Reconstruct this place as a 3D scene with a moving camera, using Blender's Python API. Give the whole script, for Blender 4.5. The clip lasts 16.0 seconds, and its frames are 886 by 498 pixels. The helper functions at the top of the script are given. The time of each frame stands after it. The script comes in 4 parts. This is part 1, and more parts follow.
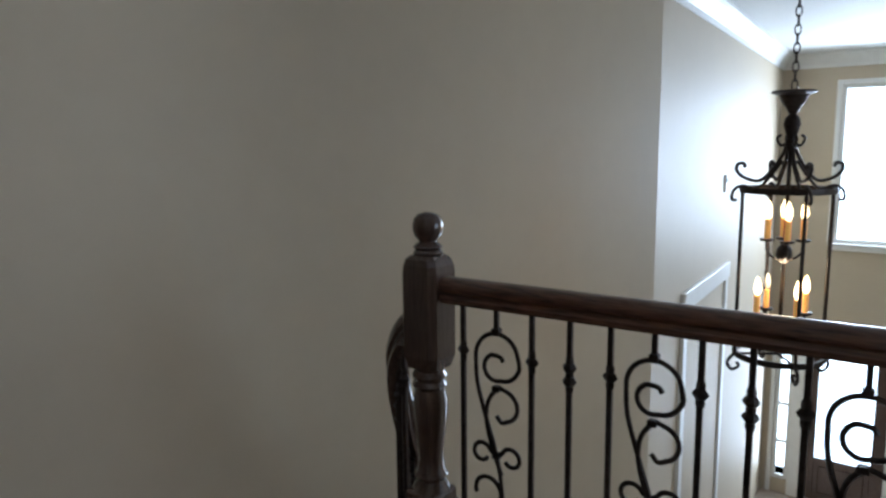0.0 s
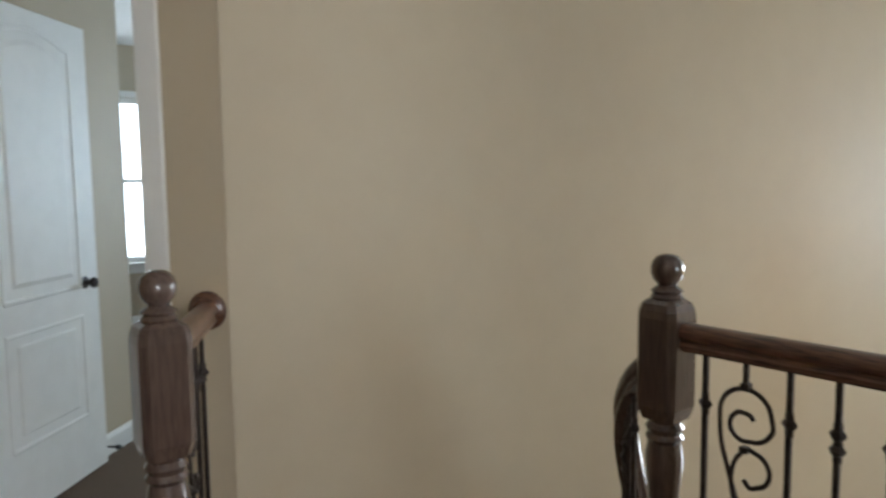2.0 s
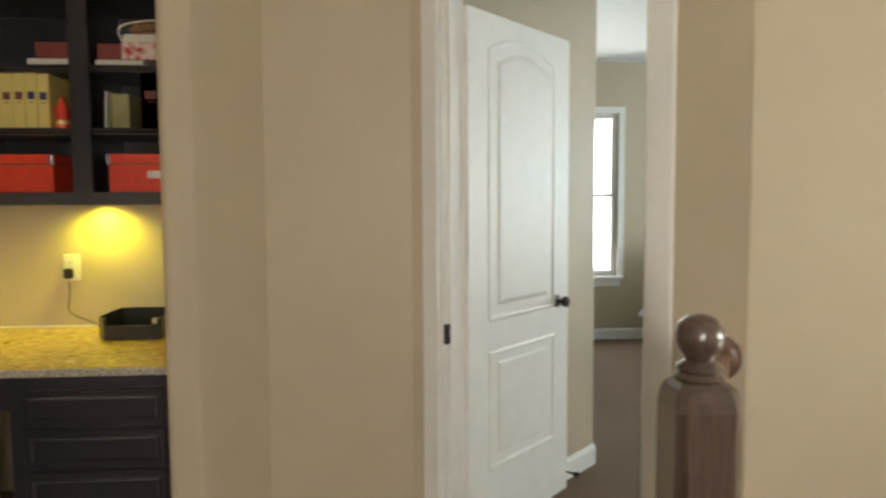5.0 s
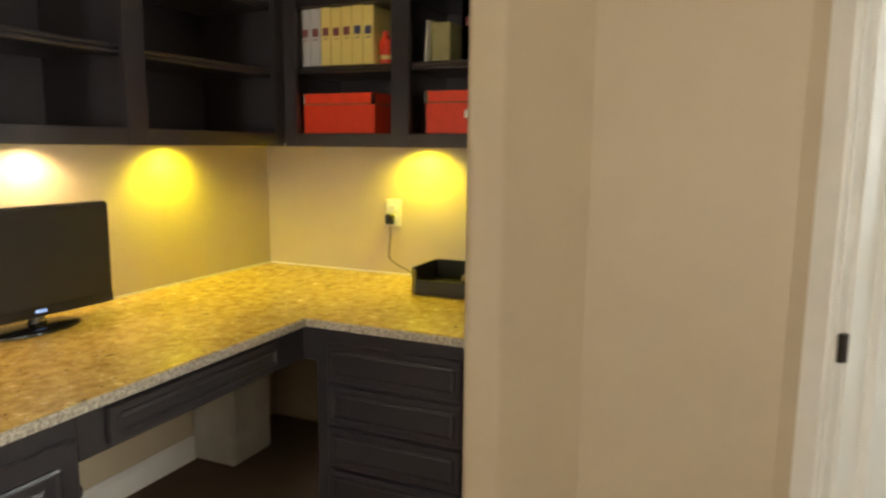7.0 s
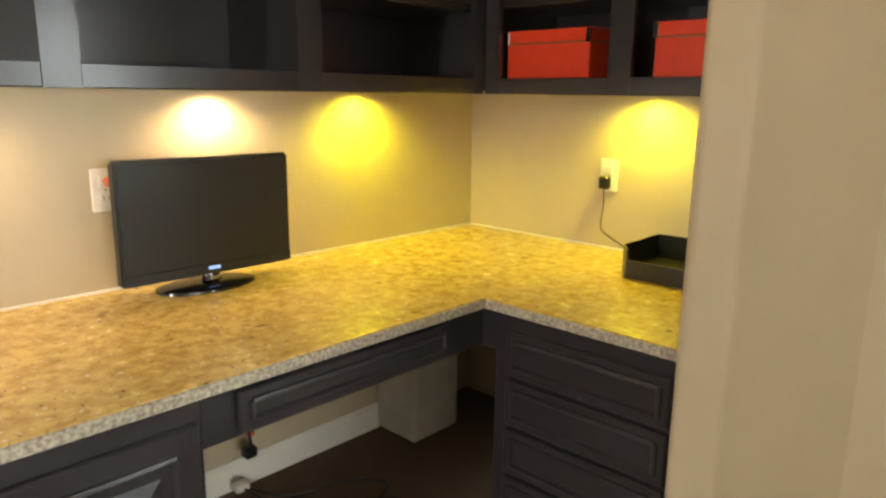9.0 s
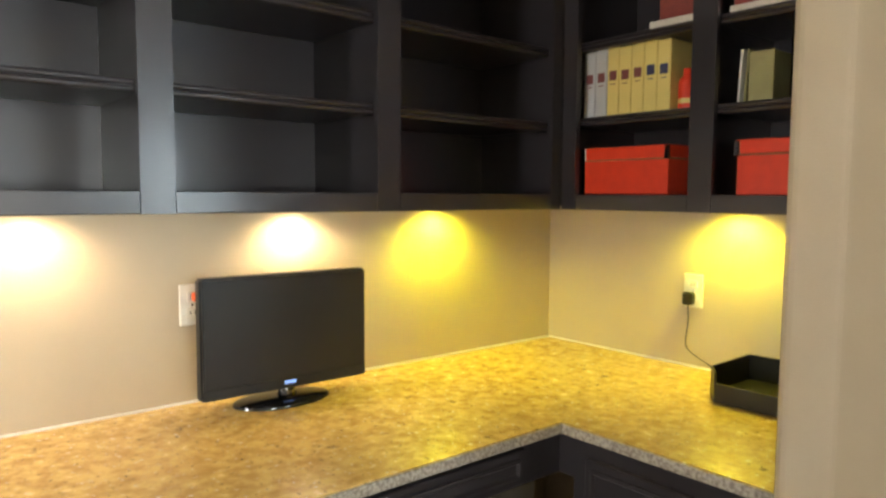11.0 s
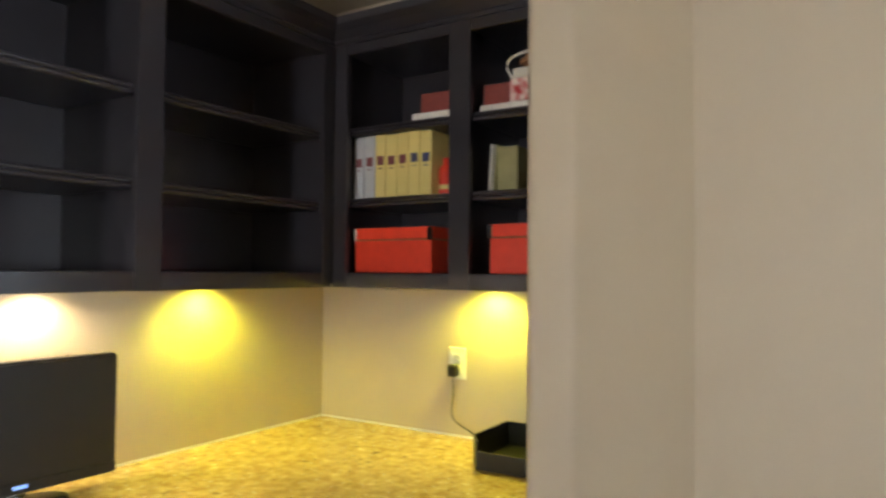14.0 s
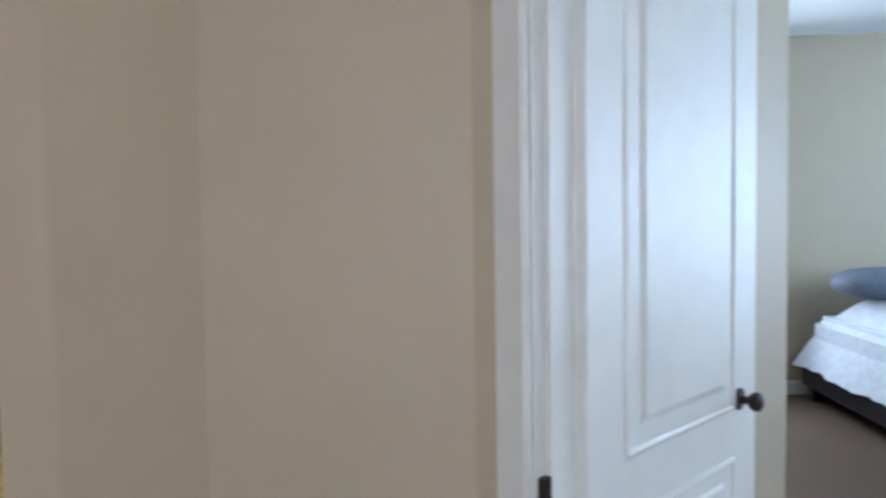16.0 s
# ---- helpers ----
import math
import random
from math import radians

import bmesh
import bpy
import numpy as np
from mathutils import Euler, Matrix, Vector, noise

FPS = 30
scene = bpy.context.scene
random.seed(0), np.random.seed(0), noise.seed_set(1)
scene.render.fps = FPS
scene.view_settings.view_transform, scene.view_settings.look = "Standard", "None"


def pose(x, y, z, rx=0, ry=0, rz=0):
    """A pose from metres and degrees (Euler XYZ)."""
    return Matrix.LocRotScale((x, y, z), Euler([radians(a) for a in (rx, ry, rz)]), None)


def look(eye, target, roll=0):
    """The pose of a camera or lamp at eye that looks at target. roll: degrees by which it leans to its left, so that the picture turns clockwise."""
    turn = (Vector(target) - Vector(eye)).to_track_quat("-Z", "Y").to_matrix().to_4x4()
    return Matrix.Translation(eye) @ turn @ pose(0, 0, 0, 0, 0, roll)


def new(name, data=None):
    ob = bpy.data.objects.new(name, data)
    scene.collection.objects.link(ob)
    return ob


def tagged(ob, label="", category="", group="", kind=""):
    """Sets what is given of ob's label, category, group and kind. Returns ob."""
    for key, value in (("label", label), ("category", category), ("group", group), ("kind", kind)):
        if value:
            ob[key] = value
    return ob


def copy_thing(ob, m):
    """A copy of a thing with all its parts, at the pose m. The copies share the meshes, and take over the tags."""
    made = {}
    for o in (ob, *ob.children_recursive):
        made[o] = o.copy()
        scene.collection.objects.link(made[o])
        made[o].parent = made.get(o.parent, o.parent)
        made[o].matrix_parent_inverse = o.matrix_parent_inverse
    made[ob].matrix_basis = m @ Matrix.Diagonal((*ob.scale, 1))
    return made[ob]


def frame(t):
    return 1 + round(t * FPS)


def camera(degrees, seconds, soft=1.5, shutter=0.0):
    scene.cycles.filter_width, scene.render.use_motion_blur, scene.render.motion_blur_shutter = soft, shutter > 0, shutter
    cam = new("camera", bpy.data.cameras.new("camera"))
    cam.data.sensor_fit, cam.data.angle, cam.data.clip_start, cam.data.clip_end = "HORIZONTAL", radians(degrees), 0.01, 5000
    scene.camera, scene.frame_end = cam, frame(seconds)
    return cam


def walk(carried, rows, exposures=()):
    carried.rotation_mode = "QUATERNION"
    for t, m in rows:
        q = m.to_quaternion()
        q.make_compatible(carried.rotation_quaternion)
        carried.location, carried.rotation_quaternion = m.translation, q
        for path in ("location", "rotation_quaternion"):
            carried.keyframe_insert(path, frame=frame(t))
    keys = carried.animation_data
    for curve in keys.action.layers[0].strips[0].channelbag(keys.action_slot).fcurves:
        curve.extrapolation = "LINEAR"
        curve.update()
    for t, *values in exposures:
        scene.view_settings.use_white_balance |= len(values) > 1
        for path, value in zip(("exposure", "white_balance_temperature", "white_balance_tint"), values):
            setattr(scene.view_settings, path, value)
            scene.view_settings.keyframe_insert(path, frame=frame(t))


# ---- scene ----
cam = camera(65.2, 16.0, soft=2.4, shutter=0.5)
# seconds, eye x, y, z, pitch, roll, heading
ROWS = [
    (0.0, 3.7450, 2.2707, 1.2746, -8.39, 0.60, 36.68),
    (0.5, 3.7212, 2.2586, 1.2749, -7.81, 0.70, 39.29),
    (1.0, 3.6984, 2.2511, 1.2773, -6.93, 0.87, 42.93),
    (1.5, 3.6691, 2.2303, 1.2794, -6.04, 0.86, 47.43),
    (2.0, 3.6513, 2.2072, 1.2867, -5.35, 0.69, 52.58),
    (2.5, 3.6310, 2.1902, 1.2851, -4.68, 0.47, 58.30),
    (3.0, 3.6036, 2.1643, 1.2926, -4.37, 0.51, 63.67),
    (3.5, 3.5587, 2.1408, 1.2956, -4.05, 0.28, 69.15),
    (4.0, 3.4481, 2.1396, 1.2892, -3.77, 0.25, 74.77),
    (4.5, 3.3085, 2.1245, 1.3017, -3.98, 0.40, 80.23),
    (5.0, 3.1852, 2.1055, 1.3009, -3.93, 0.33, 86.13),
    (7.5, 2.4853, 2.0178, 1.2998, -10.09, -0.60, 120.02),
    (8.0, 2.3476, 1.9667, 1.2856, -11.84, -0.66, 125.36),
    (8.5, 2.2408, 1.9399, 1.2827, -13.25, -0.73, 130.39),
    (11.0, 2.1864, 1.9310, 1.3390, -4.42, -0.35, 140.27),
    (11.5, 2.1976, 1.9344, 1.3461, -1.28, -0.52, 140.11),
    (12.0, 2.2081, 1.9379, 1.3484, 1.18, -0.70, 139.07),
    (12.5, 2.2151, 1.9403, 1.3518, 2.58, -0.84, 136.89),
    (13.0, 2.2181, 1.9394, 1.3531, 3.03, -0.88, 133.14),
    (13.5, 2.2177, 1.9503, 1.3537, 2.67, -0.68, 128.04),
    (14.0, 2.1895, 1.9713, 1.3506, 1.88, -0.46, 122.22),
    (14.5, 2.1492, 2.0145, 1.3475, 0.72, -0.05, 116.08),
    (15.0, 2.1211, 2.0767, 1.3431, -0.60, 0.48, 109.34),
    (15.5, 2.0653, 2.1316, 1.3310, -1.93, 1.17, 101.86),
    (16.0, 1.9779, 2.1856, 1.3274, -2.70, 0.89, 93.64),
]
walk(cam, [(t, pose(x, y, z, 90 + pitch, roll, heading)) for t, x, y, z, pitch, roll, heading in ROWS], exposures=[
    (0.0, -1.48, 5350, 9), (1.0, -1.3, 5600, 9), (2.0, -0.62, 6200, 9), (3.0, -0.24, 6500, 10), (4.0, -0.2, 7000, 10), (5.0, -0.16, 7400, 10),
    (7.5, 0.14, 8300, 11), (8.5, 0.26, 8100, 10), (11.0, 0.34, 7100, 9), (12.5, 0.34, 6600, 9), (14.0, 0.22, 6300, 11), (15.0, 0.08, 6000, 13), (16.0, -0.08, 5550, 13)])

# ---------------- world, large lights, exposure ----------------
world = bpy.data.worlds.new("sky")
scene.world = world
world.use_nodes = True
wn = world.node_tree.nodes
sky = wn.new("ShaderNodeTexSky")
sky.sky_type, sky.sun_disc = "NISHITA", False
sky.sun_elevation, sky.sun_rotation = radians(50), radians(20)
world.node_tree.links.new(sky.outputs[0], wn["Background"].inputs[0])
wn["Background"].inputs[1].default_value = 0.12


def area_lamp(name, m, w, h, power, color):
    d = bpy.data.lights.new(name, "AREA")
    d.shape, d.size, d.size_y, d.energy, d.color = "RECTANGLE", w, h, power, color
    ob = new(name, d)
    ob.matrix_world = m
    return ob


def spot_lamp(name, eye, target, power, color, cone=110, soft=0.5, size=0.02):
    d = bpy.data.lights.new(name, "SPOT")
    d.energy, d.color, d.spot_size, d.spot_blend, d.shadow_soft_size = power, color, radians(cone), soft, size
    ob = new(name, d)
    ob.matrix_world = look(eye, target)
    return ob


def point_lamp(name, p, power, color, size=0.02):
    d = bpy.data.lights.new(name, "POINT")
    d.energy, d.color, d.shadow_soft_size = power, color, size
    ob = new(name, d)
    ob.location = p
    return ob


CEIL = 2.44
DOWN = -3.75          # foyer floor
BCEIL = 2.57
# daylight in the window openings
area_lamp("daylight_foyer", look((3.6, 12.55, 1.0), (3.6, 6.0, -0.4)), 2.6, 1.9, 490, (0.86, 0.93, 1.0))
area_lamp("daylight_entry", look((2.5, 12.55, -2.4), (2.8, 6.0, -2.6)), 1.8, 1.8, 120, (0.86, 0.93, 1.0))
area_lamp("daylight_hall", look((6.25, 1.75, 1.36), (1.5, 3.0, 1.1)), 0.6, 1.4, 72, (0.97, 0.97, 1.0))
# this one's window is out of view, added to light stair wall and posts
area_lamp("fill_stairs", look((7.9, 5.1, 1.35), (2.0, 3.6, 1.0)), 1.7, 1.4, 32, (0.80, 0.90, 1.0))
area_lamp("daylight_bedroom", look((-3.1, 3.82, 1.35), (1.0, 3.5, 0.6)), 0.6, 1.4, 16, (0.82, 0.92, 1.0))
# fill in an added, unseen window, aimed up to brighten the bedroom ceiling
area_lamp("fill_bedroom_north", look((-0.9, 6.75, 1.5), (-0.9, 3.0, 3.0)), 1.5, 1.3, 62, (0.55, 0.78, 1.0))
# puck lights under the wall cabinets; the unseen one at 2.58 is added to warm the hall wall
for px, py, dx, dy, power, tone in ((2.58, 0.07, 0, -1, 7, (1.0, 0.70, 0.40)), (1.895, 0.07, 0, -1, 6.8, (1.0, 0.76, 0.50)), (1.185, 0.07, 0, -1, 8.5, (1.0, 0.78, 0.48)), (0.628, 0.07, 0, -1, 14.5, (0.96, 0.90, 0.05)), (0.07, 0.820, -1, 0, 14.5, (0.96, 0.90, 0.05))):
    spot_lamp("puck_glow", (px, py, 1.285), (px + 0.02 * dx, py + 0.02 * dy, 0.9), power, tone, 165, 0.75, 0.03)


# ---------------- materials ----------------
def material(name, color, rough=0.5, metal=0.0, spots=None, scale=40.0, detail=3.0, bump=0.0, bump_scale=200.0, stretch=None, coat=0.0, big=0.06, spec=0.5, vary=0.06):
    m = bpy.data.materials.new(name)
    m.use_nodes = True
    nt = m.node_tree
    n, ln = nt.nodes, nt.links
    b = n["Principled BSDF"]
    b.inputs["Roughness"].default_value = rough
    b.inputs["Metallic"].default_value = metal
    b.inputs["Coat Weight"].default_value = coat
    b.inputs["Coat Roughness"].default_value = 0.15
    b.inputs["Specular IOR Level"].default_value = spec
    tc = n.new("ShaderNodeTexCoord")
    mp = n.new("ShaderNodeMapping")
    if stretch:
        mp.inputs["Scale"].default_value = stretch
    ln.new(tc.outputs["Object"], mp.inputs[0])
    no = n.new("ShaderNodeTexNoise")
    no.inputs["Scale"].default_value, no.inputs["Detail"].default_value = scale, detail
    ln.new(mp.outputs[0], no.inputs["Vector"])
    ramp = n.new("ShaderNodeValToRGB")
    c2 = spots or tuple(c * 0.86 for c in color)
    ramp.color_ramp.elements[0].color, ramp.color_ramp.elements[1].color = (*c2, 1), (*color, 1)
    ramp.color_ramp.elements[0].position, ramp.color_ramp.elements[1].position = 0.36, 0.62
    ln.new(no.outputs[0], ramp.inputs[0])
    n2 = n.new("ShaderNodeTexNoise")
    n2.inputs["Scale"].default_value = 1.7
    ln.new(tc.outputs["Object"], n2.inputs["Vector"])
    mr = n.new("ShaderNodeMapRange")
    mr.inputs["To Min"].default_value, mr.inputs["To Max"].default_value = 1 - big, 1 + big
    ln.new(n2.outputs[0], mr.inputs[0])
    mul = n.new("ShaderNodeVectorMath")
    mul.operation = "SCALE"
    ln.new(ramp.outputs[0], mul.inputs[0])
    ln.new(mr.outputs[0], mul.inputs["Scale"])
    ln.new(mul.outputs[0], b.inputs["Base Color"])
    rr = n.new("ShaderNodeMapRange")
    rr.inputs["To Min"].default_value, rr.inputs["To Max"].default_value = max(0.02, rough - vary), min(1, rough + vary)
    ln.new(no.outputs[0], rr.inputs[0])
    ln.new(rr.outputs[0], b.inputs["Roughness"])
    if bump:
        n3 = n.new("ShaderNodeTexNoise")
        n3.inputs["Scale"].default_value = bump_scale
        ln.new(mp.outputs[0], n3.inputs["Vector"])
        bp = n.new("ShaderNodeBump")
        bp.inputs["Strength"].default_value, bp.inputs["Distance"].default_value = bump, 0.003
        ln.new(n3.outputs[0], bp.inputs["Height"])
        ln.new(bp.outputs[0], b.inputs["Normal"])
    return m


def glow(name, color, strength):
    m = bpy.data.materials.new(name)
    m.use_nodes = True
    b = m.node_tree.nodes["Principled BSDF"]
    b.inputs["Base Color"].default_value = (*color, 1)
    b.inputs["Emission Color"].default_value = (*color, 1)
    b.inputs["Emission Strength"].default_value = strength
    return m


def granite():
    m = material("granite", (0.70, 0.50, 0.18), 0.25, spots=(0.50, 0.32, 0.10), scale=34, detail=6, big=0.15, coat=0.3)
    nt = m.node_tree
    n, ln = nt.nodes, nt.links
    b = n["Principled BSDF"]
    base = b.inputs["Base Color"].links[0].from_socket
    tc = n.new("ShaderNodeTexCoord")
    prev = base
    for sc, lo, hi, col in ((80, 0.63, 0.70, (0.12, 0.08, 0.04, 1)), (60, 0.62, 0.70, (0.78, 0.70, 0.52, 1)), (19, 0.66, 0.76, (0.20, 0.13, 0.06, 1))):
        no = n.new("ShaderNodeTexNoise")
        no.inputs["Scale"].default_value, no.inputs["Detail"].default_value = sc, 4
        ln.new(tc.outputs["Object"], no.inputs["Vector"])
        mr = n.new("ShaderNodeMapRange")
        mr.inputs["From Min"].default_value, mr.inputs["From Max"].default_value = lo, hi
        ln.new(no.outputs[0], mr.inputs[0])
        mx = n.new("ShaderNodeMix")
        mx.data_type = "RGBA"
        ln.new(mr.outputs[0], mx.inputs["Factor"])
        ln.new(prev, mx.inputs["A"])
        mx.inputs["B"].default_value = col
        prev = mx.outputs["Result"]
    ln.new(prev, b.inputs["Base Color"])
    return m


def glass_material():
    m = bpy.data.materials.new("glass")
    m.use_nodes = True
    b = m.node_tree.nodes["Principled BSDF"]
    b.inputs["Base Color"].default_value = (0.95, 0.98, 1, 1)
    b.inputs["Roughness"].default_value = 0.02
    b.inputs["Transmission Weight"].default_value = 1
    b.inputs["IOR"].default_value = 1.05
    return m


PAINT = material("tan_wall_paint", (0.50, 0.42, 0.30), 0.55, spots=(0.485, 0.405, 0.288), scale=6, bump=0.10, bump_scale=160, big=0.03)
WHITE = material("white_trim_paint", (0.78, 0.77, 0.73), 0.45, spots=(0.75, 0.74, 0.70), scale=12, bump=0.04, bump_scale=60, big=0.02)
CEILP = material("white_ceiling_paint", (0.80, 0.80, 0.78), 0.7, spots=(0.77, 0.77, 0.75), scale=30, bump=0.15, bump_scale=120, big=0.02)
ESPRESSO = material("espresso_wood", (0.028, 0.025, 0.029), 0.31, spots=(0.0275, 0.0245, 0.0284), scale=4, detail=1, vary=0.003, big=0.12, coat=0.2)
WALNUT = material("stained_oak", (0.17, 0.080, 0.046), 0.30, spots=(0.055, 0.025, 0.015), scale=22, stretch=(0.6, 6, 6), detail=7, bump=0.15, bump_scale=40, big=0.15, coat=0.35)
WALNUT_UP = material("stained_oak_upright", (0.100, 0.064, 0.050), 0.24, spots=(0.070, 0.044, 0.034), scale=22, stretch=(6, 6, 0.5), detail=7, bump=0.03, bump_scale=40, big=0.15, coat=0.6)
IRON = material("bronze_iron", (0.050, 0.038, 0.034), 0.38, metal=0.6, spots=(0.030, 0.023, 0.020), scale=60, bump=0.15, bump_scale=120)
CARPET = material("brown_carpet", (0.20, 0.145, 0.105), 0.95, spots=(0.13, 0.092, 0.066), scale=260, detail=4, bump=0.9, bump_scale=350, big=0.12, spec=0.1)
TILE = material("foyer_stone", (0.32, 0.26, 0.20), 0.3, spots=(0.24, 0.19, 0.14), scale=8, detail=6, big=0.1)
GRANITE = granite()
# rough front edge; its grey puts the missing puck light into the colour
GRANITE_UNLIT = material("granite_edge_unlit", (0.50, 0.46, 0.38), 0.35, spots=(0.22, 0.19, 0.155), scale=120, detail=5, big=0.15)
GLASS = glass_material()
OUTSIDE = glow("bright_outdoors", (0.86, 0.94, 1.0), 9.0)
BLACK = material("black_plastic", (0.012, 0.012, 0.013), 0.35, scale=80, bump=0.03)
SCREEN = material("dark_screen", (0.014, 0.014, 0.016), 0.4, scale=3, big=0.02)
GLOSSBLACK = material("gloss_black_plastic", (0.010, 0.010, 0.011), 0.12, scale=60, coat=0.5)
CHROME = material("polished_chrome", (0.7, 0.7, 0.72), 0.12, metal=1.0, scale=30)
RED = material("red_board", (0.74, 0.050, 0.018), 0.45, spots=(0.68, 0.044, 0.016), scale=25, bump=0.04, bump_scale=300)
YELLOW = material("yellow_binder", (0.75, 0.60, 0.20), 0.4, spots=(0.71, 0.56, 0.18), scale=15)
GREY = material("pale_grey_binder", (0.50, 0.50, 0.50), 0.4, spots=(0.46, 0.46, 0.47), scale=15)
OLIVE = material("olive_binder", (0.32, 0.29, 0.12), 0.5, scale=15)
PEACH = material("peach_binder", (0.78, 0.48, 0.32), 0.5, spots=(0.74, 0.45, 0.30), scale=15)
PAPER = material("paper", (0.74, 0.70, 0.60), 0.8, spots=(0.62, 0.58, 0.48), scale=200, stretch=(0.2, 0.2, 4))
MAROON = material("maroon_cloth", (0.26, 0.05, 0.035), 0.6, scale=90, bump=0.1)
TANLEATHER = material("tan_leather", (0.30, 0.14, 0.05), 0.5, spots=(0.16, 0.07, 0.03), scale=30, bump=0.1)
FLORAL = material("floral_print", (0.75, 0.62, 0.52), 0.5, spots=(0.55, 0.03, 0.03), scale=34, detail=2)
INK = material("label_ink", (0.20, 0.05, 0.05), 0.6, scale=60)
INKB = material("label_ink_blue", (0.05, 0.05, 0.12), 0.6, scale=60)
PLATE = material("ivory_plate", (0.80, 0.78, 0.72), 0.35, scale=20, big=0.01)
ORANGE = material("orange_plug", (0.85, 0.16, 0.06), 0.4, scale=40)
LINEN = material("white_linen", (0.74, 0.77, 0.82), 0.85, spots=(0.62, 0.66, 0.72), scale=24, detail=5, bump=0.5, bump_scale=30, big=0.06)
GREYCLOTH = material("slate_cloth", (0.16, 0.19, 0.24), 0.9, scale=40, bump=0.3)
# sleeves are no lamps; a faint glow is put into their material
WAX_GLOW = glow("candle_sleeve", (0.9, 0.42, 0.10), 0.9)
FLAME = glow("bulb_glow", (1.0, 0.62, 0.25), 24)
LENS = glow("puck_lens", (1.0, 0.86, 0.5), 12)
LED = glow("blue_led", (0.25, 0.45, 1.0), 0.7)
CLEAR = material("clear_bulb", (0.75, 0.72, 0.66), 0.08, scale=30)
PAINTED_WALL_WHITE = material("off_white_drywall", (0.66, 0.65, 0.62), 0.6, scale=8, bump=0.08, bump_scale=160, big=0.03)


# ---------------- mesh helpers ----------------
def put(name, bm, mat, parent=None, smooth=False):
    bmesh.ops.recalc_face_normals(bm, faces=bm.faces)
    me = bpy.data.meshes.new(name)
    bm.to_mesh(me)
    bm.free()
    me.materials.append(mat)
    if smooth:
        for p in me.polygons:
            p.use_smooth = True
        me.set_sharp_from_angle(angle=radians(40))
    ob = new(name, me)
    if parent:
        ob.parent = parent
    return ob


def part(name, bm, mat, parent, label="", smooth=False):
    ob = put(name, bm, mat, parent, smooth)
    return tagged(ob, label) if label else ob


def thing(name, label, category, m=None, group="", kind=""):
    ob = new(name)
    if m is not None:
        ob.matrix_world = m
    return tagged(ob, label, category, group, kind)


def setting(name, bm, mat, label, category):
    return tagged(put(name, bm, mat), label, category, kind="structure")


def box(x0, x1, y0, y1, z0, z1, bev=0.0, bm=None, seg=1):
    own = bmesh.new()
    bmesh.ops.create_cube(own, size=1, matrix=Matrix.LocRotScale(((x0 + x1) / 2, (y0 + y1) / 2, (z0 + z1) / 2), None, (abs(x1 - x0), abs(y1 - y0), abs(z1 - z0))))
    if bev:
        bmesh.ops.bevel(own, geom=own.edges[:], offset=bev, segments=seg, affect="EDGES")
    return merge(bm, own)


def merge(bm, own, m=None):
    if m is not None:
        own.transform(m)
    if bm is None:
        return own
    me = bpy.data.meshes.new("tmp")
    own.to_mesh(me)
    own.free()
    bm.from_mesh(me)
    bpy.data.meshes.remove(me)
    return bm


def slab(points, z0, z1, bm=None):
    own = bmesh.new()
    f = own.faces.new([own.verts.new((x, y, z0)) for x, y in points])
    r = bmesh.ops.extrude_face_region(own, geom=[f])
    for v in r["geom"]:
        if isinstance(v, bmesh.types.BMVert):
            v.co.z = z1
    bmesh.ops.triangulate(own, faces=[f for f in own.faces if len(f.verts) > 4])
    return merge(bm, own)


def wall_seg(a, b, thick, z0, z1, side=1, bm=None):
    """A wall whose seen face runs from a to b; thick goes to the left of a->b for side 1."""
    d = (Vector(b) - Vector(a)).normalized()
    n = Vector((-d.y, d.x)) * thick * side
    return slab([a, b, (b[0] + n.x, b[1] + n.y), (a[0] + n.x, a[1] + n.y)], z0, z1, bm)


def lathe(profile, n=20, bm=None, m=None):
    own = bmesh.new()
    rings = []
    for r, z in profile:
        rings.append([own.verts.new((r * math.cos(6.28318 * i / n), r * math.sin(6.28318 * i / n), z)) for i in range(n)] if r > 1e-5 else [own.verts.new((0, 0, z))])
    for p, q in zip(rings, rings[1:]):
        for i in range(n):
            j = (i + 1) % n
            if len(p) == 1 and len(q) > 1:
                own.faces.new((p[0], q[j], q[i]))
            elif len(q) == 1 and len(p) > 1:
                own.faces.new((p[i], p[j], q[0]))
            elif len(p) > 1:
                own.faces.new((p[i], p[j], q[j], q[i]))
    return merge(bm, own, m)


def sweep(points, section, bm=None, up=(0, 0, 1), closed=False):
    """A tube along points; section: (u, v) outline, v towards up."""
    own = bmesh.new()
    pts = [Vector(p) for p in points]
    rings = []
    last = Vector(up)
    for i, p in enumerate(pts):
        d = (pts[min(i + 1, len(pts) - 1)] - pts[max(i - 1, 0)]).normalized()
        side = d.cross(last)
        if side.length < 1e-4:
            side = d.orthogonal()
        side.normalize()
        v = side.cross(d).normalized()
        if up == (0, 0, 0):
            last = v
        rings.append([own.verts.new(p + side * a + v * b) for a, b in section])
    k = len(section)
    for a, b in zip(rings, rings[1:]):
        for i in range(k):
            own.faces.new((a[i], a[(i + 1) % k], b[(i + 1) % k], b[i]))
    own.faces.new(rings[0])
    own.faces.new(rings[-1])
    return merge(bm, own)


def circle(r, n=8):
    return [(r * math.cos(6.28318 * i / n), r * math.sin(6.28318 * i / n)) for i in range(n)]


def rod(points, r, bm=None, n=8):
    a, b = Vector(points[0]), Vector(points[1])
    up = (0, 0, 1) if abs((b - a).normalized().z) < 0.9 else (0, 1, 0)
    return sweep(points, circle(r, n), bm, up)


